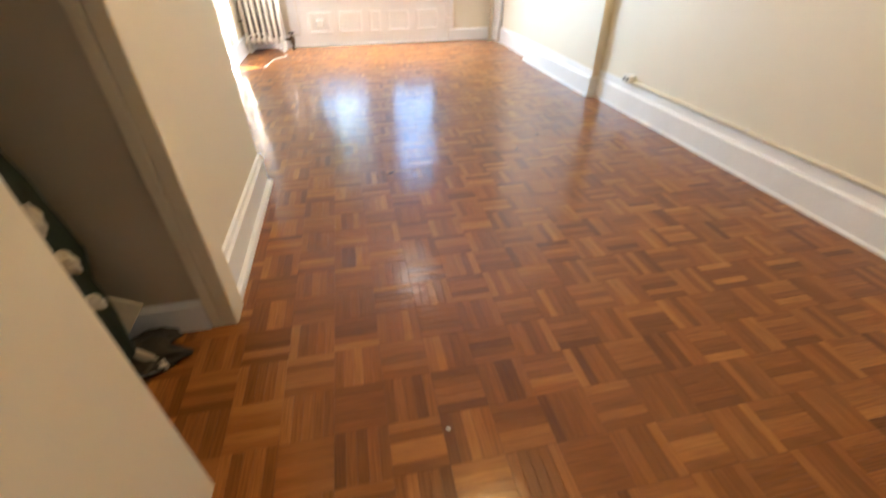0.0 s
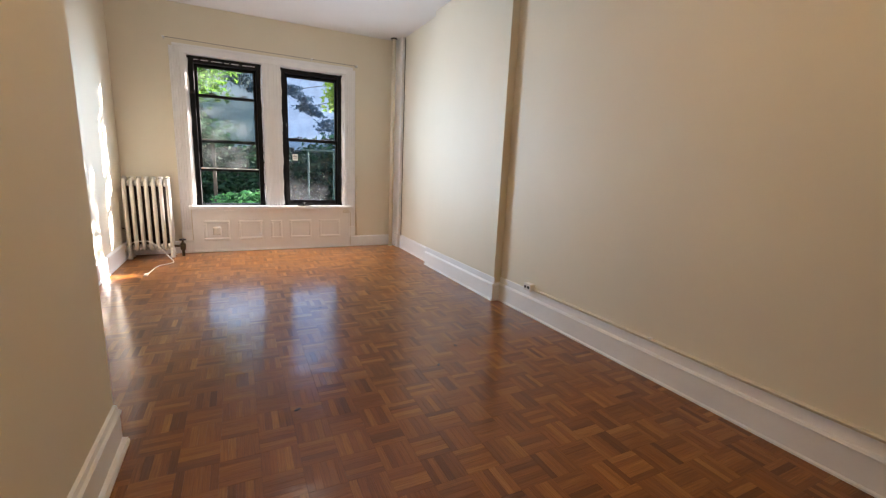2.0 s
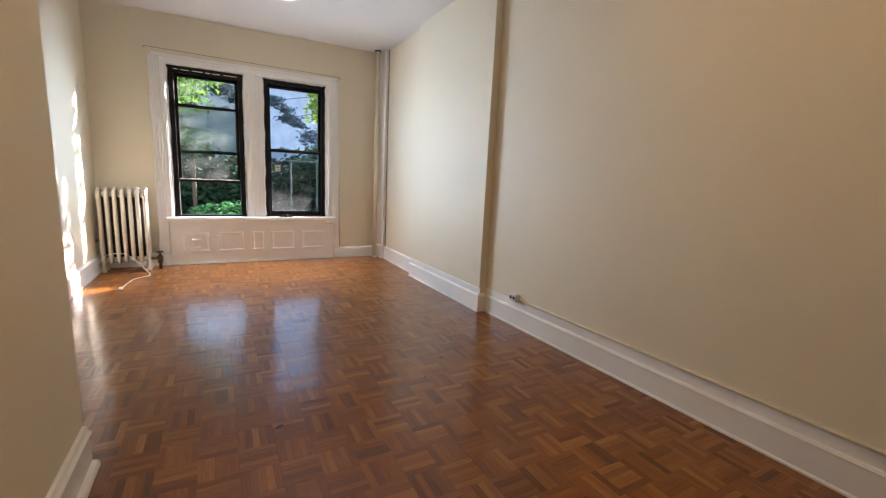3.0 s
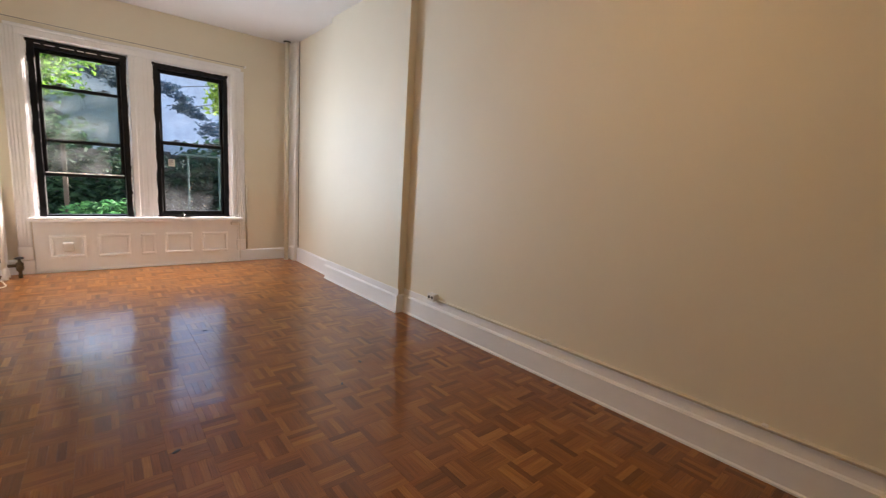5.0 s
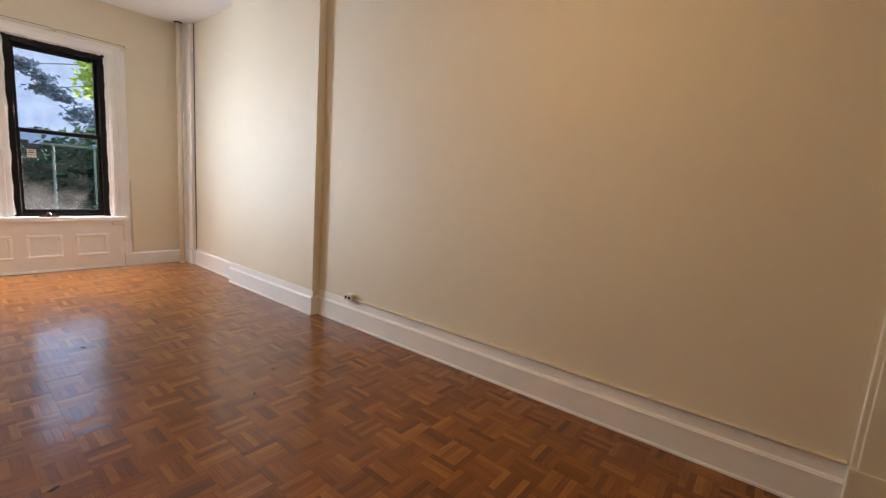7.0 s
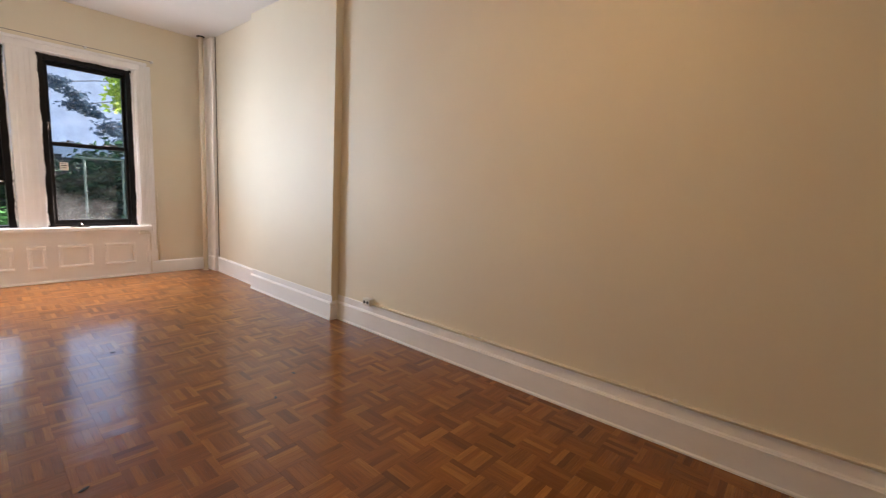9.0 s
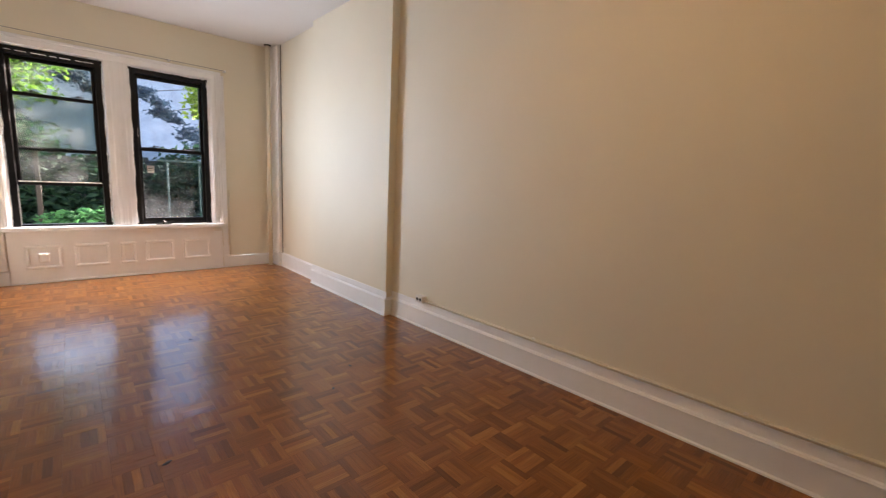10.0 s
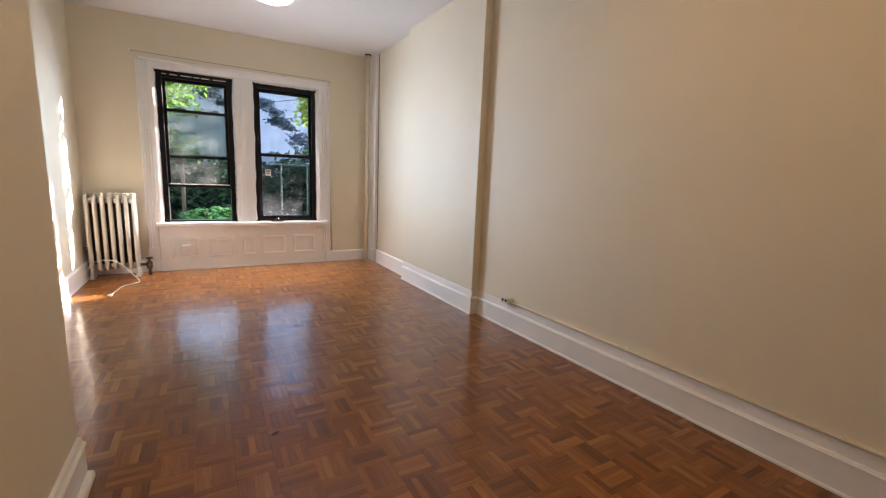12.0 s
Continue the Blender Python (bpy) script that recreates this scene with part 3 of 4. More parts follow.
# ---- pipe in the far corner ----
riser = thing("riser_pipe", (2.085, 6.39, 0), "cream painted steam riser pipe from floor to ceiling", "pipe")
bm = bmesh.new()
lathe(bm, [(0.027, 0.004), (0.027, CEILING - 0.002)], (2.085, 6.390, 0), "z", 24)
under(part("pipe", bm, WALL, smooth=True), riser)
bm = bmesh.new()
lathe(bm, [(0.029, CEILING - 0.014), (0.046, CEILING - 0.008), (0.046, CEILING - 0.001)], (2.085, 6.390, 0), "z", 24)
under(part("collar", bm, IRON, None, "dark collar at the ceiling"), riser)
bm = bmesh.new()
lathe(bm, [(0.034, 0.002), (0.034, 0.008), (0.028, 0.012)], (2.085, 6.390, 0), "z", 24)
under(part("floor_collar", bm, WALL), riser)
bm = boxed((2.158, 2.2045, 6.256, 6.519, 0.190, CEILING - 0.003), bevel=0.006)
box(bm, 2.140, 2.2045, 6.252, 6.519, 0.0, 0.189, 0.006)
tagged(part("trim_joint", boxed((2.198, 2.2047, 6.2415, 6.2515, 0.002, CEILING - 0.003)), JOINT), "open dark joint beside the white corner board", "joint", kind="structure")
tagged(part("corner_trim", bm, TRIM), "narrow white painted corner board beside the riser", "trim", kind="structure")


# ---- radiator ----
def radiator():
    e = thing("radiator", (-0.94, 6.33, 0), "old cream enamelled cast iron column radiator with seven sections", "radiator")
    n, x0, x1, y0, y1, z0, z1 = 7, -1.135, -0.715, 6.245, 6.395, 0.10, 0.925
    for i in range(n):
        x = x0 + (x1 - x0) * i / (n - 1)
        loop, r = [], 0.055
        for cy, cz, a0 in ((y1 - r, z1 - r, 0), (y0 + r, z1 - r, 90), (y0 + r, z0 + r, 180), (y1 - r, z0 + r, 270)):
            for k in range(5):
                a = radians(a0 + 22.5 * k)
                loop.append(Vector((x, cy + r * math.cos(a), cz + r * math.sin(a))))
        bm = bmesh.new()
        tube(bm, loop, 0.0170, 12, True, 1.05, Vector((1, 0, 0)))
        tube(bm, [Vector((x, 6.32, z0 + 0.01)), Vector((x, 6.32, z1 - 0.01))], 0.014, 10)
        lathe(bm, [(0.014, -0.0), (0.026, 0.004), (0.026, 0.02), (0.012, 0.028)], (x, 6.32, z1 + 0.010), "z", 12)
        if i in (0, n - 1):
            for y in (y0 + 0.012, y1 - 0.012):
                lathe(bm, [(0.030, 0.003), (0.026, 0.02), (0.017, 0.06), (0.022, 0.13)], (x, y, 0), "z", 12)
        under(part("section", bm, RADIATOR, smooth=True), e)
    # Dark tubes added between the sections, so the gaps read as deep shade.
    for i in range(n - 1):
        x = x0 + (x1 - x0) * (i + 0.5) / (n - 1)
        bm = bmesh.new()
        tube(bm, [Vector((x, 6.372, z0 + 0.02)), Vector((x, 6.372, z1 - 0.03))], 0.033, 10)
        under(part("gap_tube", bm, GAP_DARK, None, "dark tube added to deepen the gap between sections", True), e)
    for z in (z0 + 0.03, z1 - 0.045):
        for i in range(n - 1):
            x = x0 + (x1 - x0) * i / (n - 1)
            bm = bmesh.new()
            lathe(bm, [(0.030, 0.021), (0.034, 0.027), (0.034, 0.043), (0.030, 0.049)], (x, 6.32, z), "x", 16)
            under(part("hub", bm, RADIATOR, smooth=True), e)
    bm = bmesh.new()
    lathe(bm, [(0.010, -0.05), (0.010, -0.02), (0.018, -0.018), (0.018, 0.0)], (x0 - 0.01, 6.29, 0.36), "x", 12)
    under(part("bleed_valve", bm, BRASS, None, "small brass bleed valve"), e)
    bm = bmesh.new()
    lathe(bm, [(0.016, 0.018), (0.016, 0.095)], (x1, 6.32, z0 + 0.03), "x", 12)
    lathe(bm, [(0.016, 0.0), (0.016, 0.07), (0.026, 0.075), (0.030, 0.10), (0.030, 0.15), (0.022, 0.16), (0.012, 0.172), (0.010, 0.20)], (x1 + 0.105, 6.32, 0.002), "z", 16)
    v = under(part("valve", bm, BRASS, None, "tarnished brass steam valve", True), e)
    bm = bmesh.new()
    lathe(bm, [(0.014, 0.196), (0.036, 0.199), (0.038, 0.206), (0.034, 0.213), (0.012, 0.216)], (x1 + 0.105, 6.32, 0), "z", 16)
    w = part("hand_wheel", bm, IRON, v)
    return e


radiator()

# White lead lying over the radiator's foot and out across the floor.
bm = bmesh.new()
tube(bm, smooth_line([(-1.17, 6.20, 0.10), (-1.12, 6.17, 0.19), (-1.04, 6.16, 0.225), (-0.93, 6.15, 0.225), (-0.84, 6.12, 0.17), (-0.75, 6.06, 0.08), (-0.68, 5.99, 0.010), (-0.71, 5.90, 0.007), (-0.80, 5.80, 0.007), (-0.83, 5.62, 0.007), (-0.85, 5.42, 0.007)], 8), 0.0055, 8)
cable = tagged(part("power_cord", bm, CORD, smooth=True), "white power cord looped past the radiator onto the floor", "cord")
bm = boxed((-0.868, -0.832, 5.375, 5.425, 0.003, 0.024), bevel=0.006)
plug = part("plug", bm, CORD, cable)

# Crumbs and splinters on the floor.
for k, (x, y, w, mat) in enumerate(((0.250, 2.406, 0.020, SLOT), (1.120, 2.590, 0.016, SLOT), (1.355, 2.812, 0.018, SLOT), (0.235, 0.712, 0.008, PLASTIC), (0.62, 3.90, 0.014, SLOT))):
    bm = bmesh.new()
    bmesh.ops.create_icosphere(bm, subdivisions=2, radius=1.0)
    for v in bm.verts:
        j = 1 + 0.4 * noise.noise(v.co * 2.3 + Vector((k, 0, 0)))
        v.co = Vector((v.co.x * w * j, v.co.y * w * 0.45 * j, max(v.co.z * 0.003, -0.0015) + 0.0025))
    crumb = tagged(part("debris", bm, mat), "small dark splinter lying on the parquet" if mat is SLOT else "tiny white paint crumb lying on the parquet", "debris", "crumbs on the floor")
    crumb.matrix_world = pose(x, y, 0, 0, 0, 25 + 37 * k)

# Small boxes on the panelled apron.
bm = boxed((-0.282, -0.190, 6.425, 6.4899, 0.232, 0.330), bevel=0.006)
jbox = tagged(part("wall_box", bm, PLASTIC), "white plastic surface box on the apron panel", "junction box")
bm = boxed((-0.270, -0.202, 6.421, 6.4249, 0.244, 0.318), bevel=0.001)
part("cover", bm, PLASTIC, jbox)
bm = boxed((1.385, 1.478, 6.452, 6.4939, 0.500, 0.540), bevel=0.005)
sbox = tagged(part("wall_box", bm, PLASTIC), "small white plastic box below the window stool", "junction box")
bm = bmesh.new()
tube(bm, smooth_line([(1.478, 6.478, 0.52), (1.494, 6.478, 0.50), (1.497, 6.486, 0.40), (1.497, 6.486, 0.02)], 5), 0.005, 8)
part("lead", bm, CORD, sbox)


bm = bmesh.new()
tube(bm, [Vector((1.590, 6.508, 0.157)), Vector((1.590, 6.508, 1.00))], 0.009, 10)
lathe(bm, [(0.012, 1.0), (0.014, 1.006), (0.014, 1.03), (0.006, 1.04)], (1.590, 6.508, 0), "z", 12)
tagged(part("wall_conduit", bm, WALL, smooth=True), "thin cream painted conduit ending on the wall beside the window", "conduit")


# ---- outlet and raceway on the long wall ----
outlet = thing("wall_outlet", (X_RIGHT, 3.15, 0.25), "white surface mounted double socket above the baseboard", "outlet")
under(part("back_box", askew(boxed((X_RIGHT - 0.048, X_RIGHT - 0.001, 3.105, 3.190, 0.228, 0.286), bevel=0.005)), PLASTIC), outlet)
under(part("cover", askew(boxed((X_RIGHT - 0.054, X_RIGHT - 0.0481, 3.102, 3.193, 0.225, 0.289), bevel=0.003)), PLASTIC), outlet)
for y in (3.128, 3.168):
    bm = bmesh.new()
    lathe(bm, [(0.0135, -0.0005), (0.0135, -0.003)], (X_RIGHT - 0.054, y, 0.257), "x", 16)
    under(part("socket", askew(bm), SLOT, None, "dark socket face"), outlet)
race = thing("cable_raceway", (X_RIGHT, 1.5, 0.24), "thin cream painted surface raceway running above the baseboard", "raceway")
bm = prism([(0, 0.2475), (0.022, 0.2475), (0.026, 0.2455), (0.026, 0.242), (0.010, 0.2265), (0, 0.2265)], (X_RIGHT - 0.001, 0.07), (X_RIGHT - 0.001, 3.100), (-1, 0))
under(part("channel", askew(bm), WALL), race)
for y in (0.815, 2.0):
    under(part("clip", askew(boxed((X_RIGHT - 0.029, X_RIGHT - 0.001, y - 0.012, y + 0.012, 0.2476, 0.256), bevel=0.003)), PLASTIC), race)


# ---- ceiling lamps ----
def ceiling_lamp(x, y, glass):
    e = thing("ceiling_light", (x, y, CEILING), "round frosted glass flush ceiling lamp, lit warm", "ceiling lamp", "ceiling lamps")
    bm = bmesh.new()
    lathe(bm, [(0.125, CEILING - 0.001), (0.135, CEILING - 0.02), (0.125, CEILING - 0.035)], (x, y, 0), "z", 32)
    under(part("base", bm, BRASS, smooth=True), e)
    bm = bmesh.new()
    lathe(bm, [(0.170, CEILING - 0.036), (0.188, CEILING - 0.048), (0.188, CEILING - 0.066), (0.165, CEILING - 0.092), (0.11, CEILING - 0.115), (0.04, CEILING - 0.126), (0.004, CEILING - 0.127)], (x, y, 0), "z", 32)
    under(part("shade", bm, glass, smooth=True), e)
    bm = bmesh.new()
    lathe(bm, [(0.012, CEILING - 0.125), (0.010, CEILING - 0.134), (0.004, CEILING - 0.140)], (x, y, 0), "z", 14)
    under(part("finial", bm, BRASS, smooth=True), e)
    return e


ceiling_lamp(0.63, 4.88, BULB_FAR)
ceiling_lamp(0.74, 1.36, BULB_NEAR)


# ---- things on the closet floor ----
def crumpled(name, centre, size, mat, label, category, seed, rough=0.35):
    bm = bmesh.new()
    bmesh.ops.create_icosphere(bm, subdivisions=4, radius=1.0)
    for v in bm.verts:
        k = 1 + rough * noise.noise(v.co * 1.6 + Vector((seed, 0, 0))) + 0.4 * rough * noise.noise(v.co * 4.5 + Vector((0, seed, 0)))
        v.co = Vector((v.co.x * size[0] * k, v.co.y * size[1] * k, v.co.z * size[2] * k)) + Vector(centre)
        v.co.z = max(v.co.z, 0.004)
        v.co.y = min(v.co.y, 1.275)
    return tagged(part(name, bm, mat, smooth=True), label, category)


bag = crumpled("bin_bag", (-0.905, 1.13, 0.46), (0.22, 0.13, 0.56), BAG, "dark green crumpled bag on the closet floor", "bag", 3.1)
for k, (x, z) in enumerate(((-0.700, 0.60), (-0.690, 0.47), (-0.685, 0.33))):
    bm = bmesh.new()
    bmesh.ops.create_icosphere(bm, subdivisions=3, radius=1.0)
    for v in bm.verts:
        j = 1 + 0.5 * noise.noise(v.co * 1.8 + Vector((k * 3.1, 0, 0)))
        v.co = Vector((x + 0.030 * v.co.x * j, 1.085 + 0.022 * v.co.y, z + (0.045 - 0.01 * k) * v.co.z * j))
    part("paper_scrap", bm, CARD, bag, "torn white paper scrap")
crumpled("cloth", (-0.72, 1.17, 0.03), (0.11, 0.07, 0.035), SLOT, "black rumpled cloth on the closet floor", "cloth", 7.7, 0.9)
bm = boxed((-0.075, 0.075, -0.006, 0.006, 0, 0.26), bevel=0.002)
board = tagged(part("loose_board", bm, CARD), "dirty white board leaning against the closet wall", "board")
board.matrix_world = pose(-0.86, 1.13, 0.045, -10, 38, 10)
bm = boxed((-0.085, 0.085, -0.008, 0.008, 0, 0.020), bevel=0.002)
batten = tagged(part("batten", bm, CARD), "short white batten on the closet floor", "batten")
batten.matrix_world = pose(-0.70, 1.09, 0.006, 0, 0, 12)
bm = boxed((-0.014, 0.014, -0.007, 0.007, 0, 0.20), bevel=0.002)
prop = tagged(part("batten", bm, CARD), "slim white batten leaning against the board", "batten")
prop.matrix_world = pose(-0.63, 1.12, 0.012, -8, -42, 10)


# ---- the yard outside ----
def leaves(name, centre, size, count, leaf, mat, seed, droop=0.3, shell=0.0):
    """A loose cloud of bent, pointed leaves in an uneven ellipsoid."""
    rng = np.random.default_rng(seed)
    d = rng.normal(size=(count, 3))
    d /= np.linalg.norm(d, axis=1)[:, None]
    r = rng.uniform(shell, 1, count) ** 0.45
    lump = np.array([noise.noise(Vector(v) * 1.9 + Vector((seed, 0, 0))) for v in d])
    p = d * (r * (0.85 + 0.5 * lump))[:, None] * size + centre
    a = rng.uniform(0, 2 * np.pi, count)
    along = np.stack([np.cos(a), np.sin(a), rng.normal(-droop, 0.35, count)], 1)
    along /= np.linalg.norm(along, axis=1)[:, None]
    side = np.cross(along, rng.normal(size=(count, 3)))
    side /= np.linalg.norm(side, axis=1)[:, None]
    length = leaf * rng.uniform(0.6, 1.3, count)[:, None]
    fold = np.cross(along, side) * length * 0.10
    verts = np.stack([p, p + along * length * 0.45 + side * length * 0.26 + fold, p + along * length, p + along * length * 0.45 - side * length * 0.26 + fold], 1).reshape(-1, 3)
    n = np.arange(count)[:, None] * 4
    faces = np.concatenate([n + [0, 1, 2], n + [0, 2, 3]]).tolist()
    me = bpy.data.meshes.new(name)
    me.from_pydata(verts.tolist(), [], faces)
    me.materials.append(mat)
    return new(name, me)


tagged(part("ground", boxed((-400, 400, 6.69, 800, -1.2, -0.55)), SOIL), "dark bare soil of the back yard", "ground", kind="structure")


def tree(x, y, height, crown, size, count, leaf, mat, seed, label):
    e = thing("tree", (x, y, -0.55), label, "tree")
    rng = random.Random(seed)
    bm = bmesh.new()
    top = Vector((x + rng.uniform(-0.3, 0.3), y + rng.uniform(-0.3, 0.3), height))
    line = smooth_line([(x, y, -0.56), (x + 0.06, y - 0.04, height * 0.35), (x - 0.05, y + 0.05, height * 0.7), top], 5)
    tube(bm, line, [0.16 * (1 - 0.8 * i / len(line)) for i in range(len(line))], 10)
    for k in range(9):
        a = line[len(line) // 3 + (k * len(line) // 14) % (len(line) * 2 // 3)]
        b = Vector(crown) + Vector((rng.uniform(-0.8, 0.8) * size[0], rng.uniform(-0.8, 0.8) * size[1], rng.uniform(-0.6, 0.8) * size[2]))
        limb = smooth_line([a, a.lerp(b, 0.5) + Vector((0, 0, 0.15)), b], 4)
        tube(bm, limb, [0.05 * (1 - 0.85 * i / len(limb)) for i in range(len(limb))], 6)
    under(part("trunk", bm, BARK, smooth=True), e)
    under(leaves("crown", crown, size, count, leaf, mat, seed), e)
    return e


tree(-1.9, 9.6, 4.2, (-0.75, 9.0, 2.75), (0.95, 0.8, 0.85), 2700, 0.115, LEAF_SUN, 11, "young tree with bright yellow green leaves")
tree(4.0, 10.8, 4.8, (2.22, 10.2, 2.75), (0.48, 0.5, 0.70), 1500, 0.115, LEAF_GOLD, 12, "tree with sunlit yellow green leaves")


def conifer(x, y, height, boughs, seed, label):
    """A trunk with long drooping boughs of fine dark needles."""
    e = thing("tree", (x, y, -0.55), label, "tree")
    bm = bmesh.new()
    line = smooth_line([(x, y, -0.56), (x + 0.05, y, height * 0.5), (x, y, height)], 6)
    tube(bm, line, [0.18 * (1 - 0.85 * i / len(line)) for i in range(len(line))], 10)
    for (bx, by, bz), reach in boughs:
        tube(bm, smooth_line([(x, y, bz + 0.5), ((x + bx) / 2, (y + by) / 2, bz + 0.35), (bx, by, bz)], 4), 0.016, 6)
    under(part("trunk", bm, BARK, smooth=True), e)
    for k, (at, reach) in enumerate(boughs):
        under(tagged(leaves("bough", at, reach, 560, 0.13, LEAF_HAZE, seed + k, 0.5), "fine dark needles with bluish distance haze in their colour", kind="stuff"), e)
        under(tagged(leaves("bough", Vector(at) + Vector((reach[0] * 0.7, 0, -reach[2] * 0.9)), (reach[0] * 0.6, reach[1], reach[2] * 0.6), 240, 0.14, LEAF_HAZE, seed + 50 + k, 0.6), "fine dark needles with bluish distance haze in their colour", kind="stuff"), e)
    return e


conifer(5.2, 20.3, 6.4, (((2.25, 20.0, 4.10), (0.72, 0.4, 0.32)), ((2.85, 20.0, 3.45), (0.58, 0.3, 0.24)), ((3.70, 20.0, 2.75), (0.6, 0.4, 0.48))), 60, "dark blue green conifer with drooping boughs")
conifer(-3.6, 20.6, 6.0, (((0.25, 20.2, 4.35), (0.75, 0.4, 0.35)), ((-1.5, 20.2, 3.0), (0.6, 0.4, 0.30))), 80, "dark blue green conifer with drooping boughs")
# Two crowns added above the view, to block sky from the floor's reflections.
tree(4.4, 10.6, 5.6, (1.75, 10.1, 4.45), (1.5, 0.7, 1.05), 2300, 0.15, LEAF_MID, 17, "leafy tree added with an unseen crown to dull floor reflections")
tree(-2.6, 10.4, 5.8, (-0.25, 10.0, 4.75), (1.2, 0.7, 1.25), 2100, 0.15, LEAF_MID, 18, "leafy tree added with an unseen crown to dull floor reflections")
tree(-1.6, 15.0, 3.6, (-1.2, 14.6, 1.7), (1.5, 1.0, 0.8), 1100, 0.20, LEAF_MID, 14, "green tree in the back yard")
# Out of view: added so its leaves break up the sun entering the room.
tree(9.0, 11.4, 6.5, (7.25, 10.2, 4.30), (1.25, 1.0, 1.35), 640, 0.22, LEAF_MID, 15, "unseen tree added to dapple the sun through the windows")

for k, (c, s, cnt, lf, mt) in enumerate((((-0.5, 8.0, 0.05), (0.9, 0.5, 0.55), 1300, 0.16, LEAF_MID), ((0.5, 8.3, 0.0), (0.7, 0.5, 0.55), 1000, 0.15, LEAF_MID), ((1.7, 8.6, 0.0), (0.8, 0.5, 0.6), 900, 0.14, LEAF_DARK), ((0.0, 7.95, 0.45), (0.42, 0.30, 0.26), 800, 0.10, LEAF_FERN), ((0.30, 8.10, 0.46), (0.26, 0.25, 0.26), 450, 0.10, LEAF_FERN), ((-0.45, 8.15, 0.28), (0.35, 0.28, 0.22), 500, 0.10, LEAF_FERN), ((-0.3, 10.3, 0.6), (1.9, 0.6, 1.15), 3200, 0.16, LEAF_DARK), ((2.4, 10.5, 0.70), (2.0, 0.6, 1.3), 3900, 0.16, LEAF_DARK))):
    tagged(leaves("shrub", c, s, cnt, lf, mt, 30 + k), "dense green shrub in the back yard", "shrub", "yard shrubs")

fence = thing("fence", (0.8, 11.3, -0.55), "weathered grey board fence across the yard", "fence")
for i in range(46):
    x = -5.2 + i * 0.26
    under(part("board", boxed((x, x + 0.257, 11.30, 11.325, -0.55, 1.45 + 0.02 * ((i * 7) % 5)), bevel=0.004), FENCE), fence)
for z in (-0.1, 0.8):
    under(part("rail", boxed((-5.2, 6.8, 11.326, 11.37, z, z + 0.09), bevel=0.005), FENCE), fence)
bm = boxed((-0.36, -0.30, 8.9, 8.96, -0.55, 1.45), bevel=0.006)
tagged(part("garden_post", bm, IRON), "slim dark post standing in the yard", "post")
line_frame = thing("clothes_frame", (1.5, 8.93, -0.55), "pale green metal clothes line frame in the yard", "clothes frame")
for x in (1.255, 1.735):
    under(part("post", boxed((x, x + 0.030, 8.92, 8.95, -0.55, 1.40), bevel=0.005), POLE), line_frame)
under(part("crossbar", boxed((1.13, 1.86, 8.915, 8.955, 1.40, 1.435), bevel=0.006), POLE), line_frame)

house = thing("building", (2.5, 32, -0.55), "pale grey stucco rear facade of a neighbouring building", "building")
HX = [-10.0, -6.8, -3.7, 7.6, 11.0, 14.4]
spans, levels = [], [(-0.55, 1.0), (1.0, 2.8), (2.8, 3.9), (3.9, 5.5), (5.5, 6.9)]
for a, b in levels[::2]:
    spans.append((-12, 18, 32, 32.4, a, b))
for a, b in levels[1::2]:
    edges = [-12] + [v for x in HX for v in (x, x + 1.1)] + [18]
    for u, v in zip(edges[::2], edges[1::2]):
        spans.append((u, v, 32, 32.4, a, b))
# Unseen taller wing, added to dull the left window's reflection in the floor.
spans.append((-12, 2.2, 32, 32.4, 7.2, 8.5))
under(part("wall", boxed(*spans), STUCCO), house)
under(part("cornice", boxed((2.21, 18.1, 31.8, 32.5, 6.9, 7.15), (-12.1, 2.2, 31.8, 32.5, 8.5, 8.75), (-12.0, 2.2, 31.94, 32.4, 6.9, 7.199), bevel=0.02), STUCCO), house)
for a, b in levels[1::2]:
    for x in HX:
        w = under(part("window", boxed((x, x + 1.1, 32.12, 32.16, a, b)), DARKPANE), house)
        f = part("frame", boxed((x, x + 0.07, 32.08, 32.119, a, b), (x + 1.03, x + 1.1, 32.08, 32.119, a, b), (x + 0.07, x + 1.03, 32.08, 32.119, b - 0.07, b), (x + 0.07, x + 1.03, 32.08, 32.119, a, a + 0.07), (x + 0.07, x + 1.03, 32.08, 32.119, (a + b) / 2, (a + b) / 2 + 0.05)), TRIM)
        f.parent = w


# ---- parquet blocks ----
BLOCK, FINGERS = 0.1525, 5


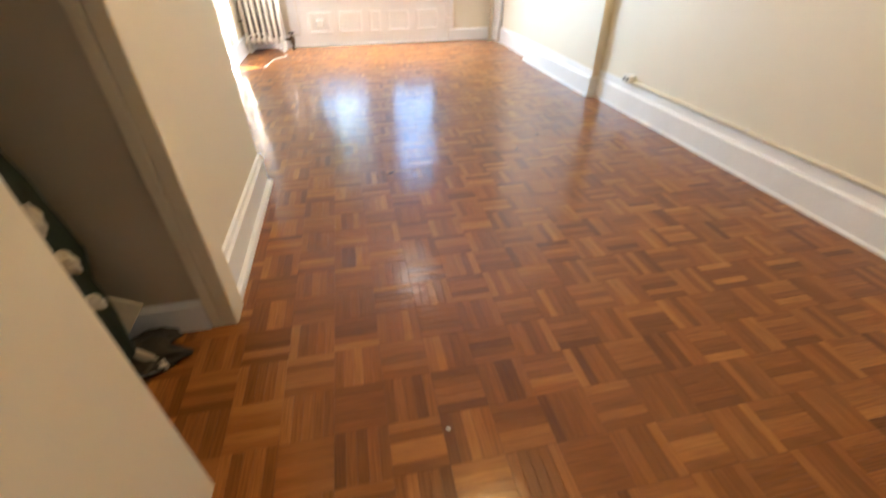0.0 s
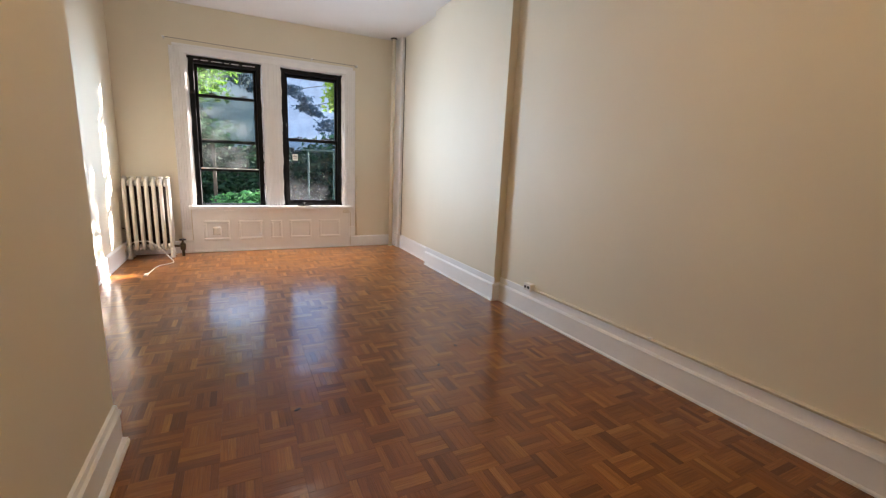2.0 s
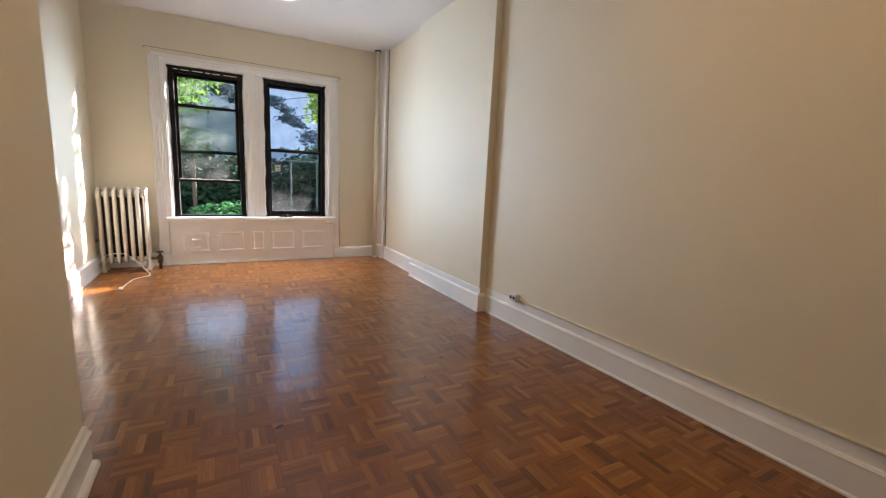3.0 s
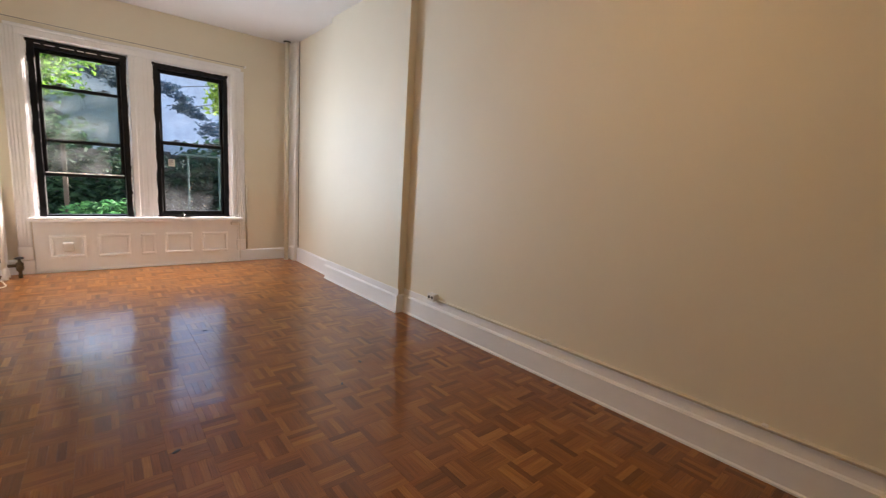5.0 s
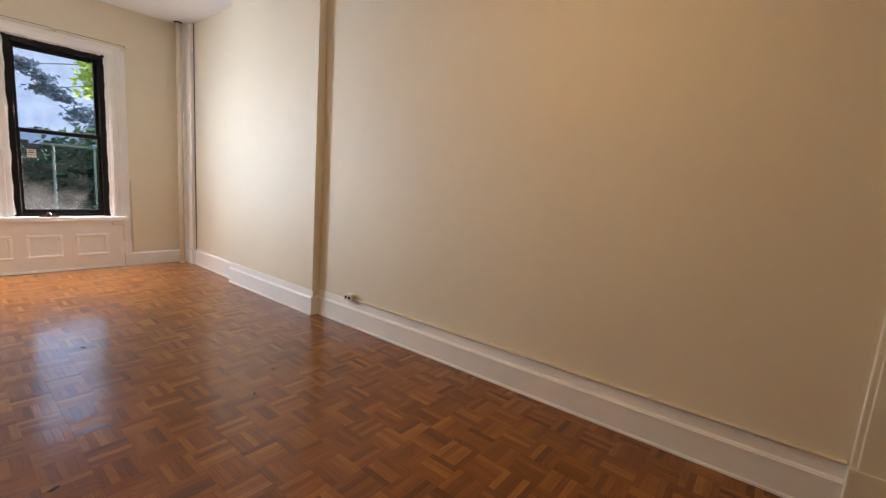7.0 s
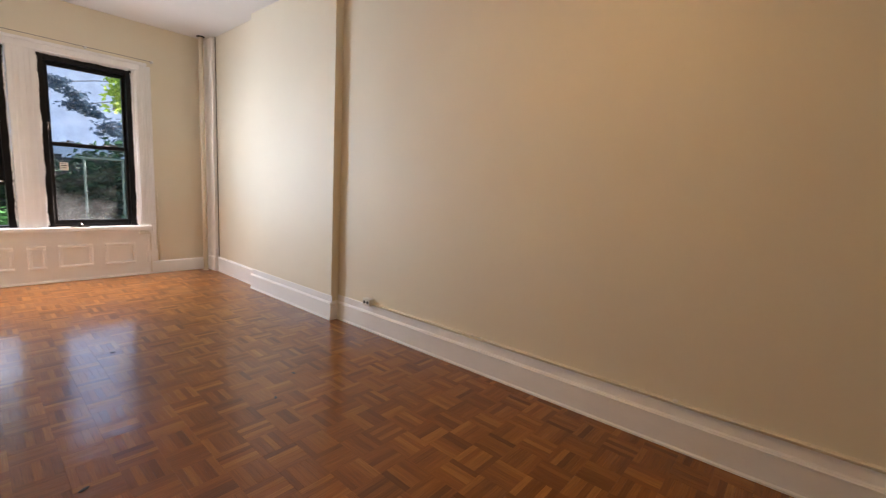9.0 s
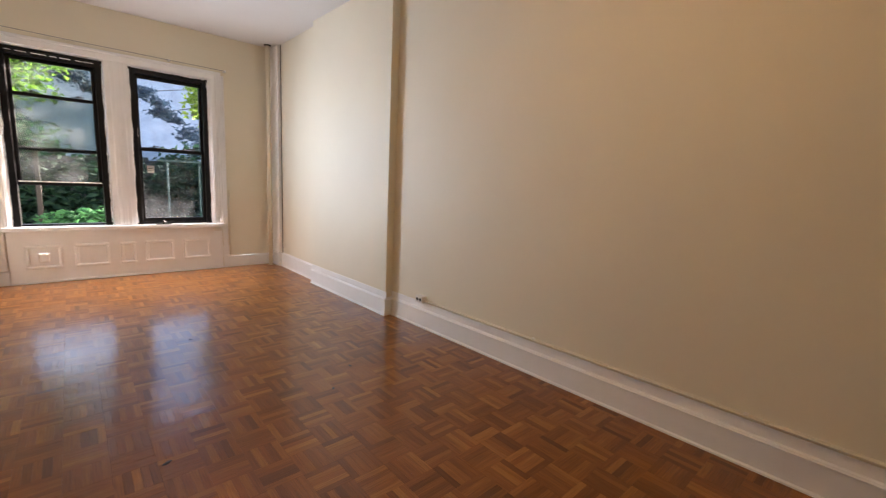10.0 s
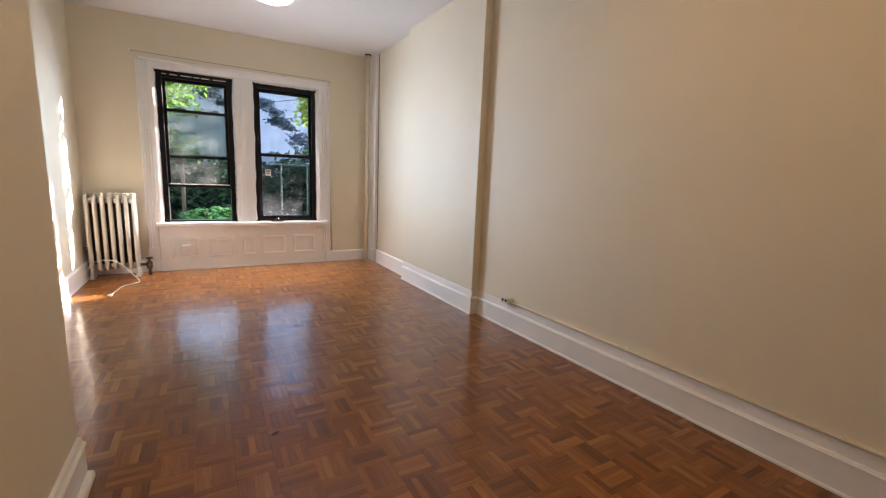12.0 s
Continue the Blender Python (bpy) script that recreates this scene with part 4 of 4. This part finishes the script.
def finger_mesh(seed, across):
    """Vertices, faces and grain coordinates of one block of five fingers, with its corner at the origin."""
    rng = random.Random(seed)
    verts, faces, uvs = [], [], []
    w = BLOCK / FINGERS
    for i in range(FINGERS):
        g = 0.00016
        a0, a1, b0, b1 = i * w + g, (i + 1) * w - g, g, BLOCK - g
        tilt, lean, h = rng.gauss(0, 0.0030), rng.gauss(0, 0.0015), rng.uniform(-0.0002, 0.0002)
        base = len(verts)
        for inset, z in ((0.0, -0.006), (0.0, -0.0003), (0.00028, 0.0)):
            for a, b in ((a0 + inset, b0 + inset), (a1 - inset, b0 + inset), (a1 - inset, b1 - inset), (a0 + inset, b1 - inset)):
                k = z + h + (tilt * (a - (a0 + a1) / 2) + lean * (b - BLOCK / 2) if z > -0.005 else 0)
                verts.append((b, a, k) if across else (a, b, k))
                uvs.append((b, a - a0))
        for r in (0, 4):
            for j in range(4):
                q = (base + r + j, base + r + (j + 1) % 4, base + r + 4 + (j + 1) % 4, base + r + 4 + j)
                faces.append(q[::-1] if across else q)
        top = (base + 8, base + 9, base + 10, base + 11)
        faces.append(top[::-1] if across else top)
    return verts, faces, uvs


def parquet_data(name, verts, faces, uvs):
    me = bpy.data.meshes.new(name)
    me.from_pydata(verts, [], faces)
    layer = me.uv_layers.new(name="UVMap")
    index = np.empty(len(me.loops), dtype=np.int32)
    me.loops.foreach_get("vertex_index", index)
    layer.data.foreach_set("uv", np.array(uvs, dtype=np.float32)[index].ravel())
    me.materials.append(PARQUET)
    return me


SHARED = {(across, k): parquet_data("parquet_block", *finger_mesh(100 * across + k, bool(across))) for across in (0, 1) for k in range(12)}
rng = random.Random(5)
rest_v, rest_f, rest_u, made = [], [], [], 0
for i in range(-13, 14):
    for j in range(-18, 37):
        x, y = 0.371 + i * BLOCK, 0.915 + j * BLOCK
        room = X_LEFT - BLOCK < x < X_RIGHT and Y_BLOCK1 - BLOCK < y < Y_WIN
        front = X_NEAR - BLOCK < x < X_RIGHT + east(y) and Y_BACK - BLOCK < y <= Y_BLOCK1 - BLOCK
        closet = -1.36 < x <= X_NEAR - BLOCK and -0.3 < y < Y_BLOCK0
        if not (room or front or closet):
            continue
        across = (i + j) % 2 == 0
        near = room or front
        if near and made < 300 and -0.25 < x < 2.0 and 0.85 < y < 3.75:
            ob = new("parquet_block", SHARED[int(across), rng.randrange(12)])
            ob.location, ob.parent = (x, y, 0), floor
            made += 1
        else:
            v, f, u = finger_mesh(rng.randrange(10**6), across)
            base = len(rest_v)
            rest_v += [(a + x, b + y, c) for a, b, c in v]
            rest_f += [tuple(q + base for q in face) for face in f]
            rest_u += u
rest = new("parquet_field", parquet_data("parquet_field", rest_v, rest_f, rest_u))
rest.parent = floor
tagged(rest, "varnished oak parquet blocks", kind="stuff")
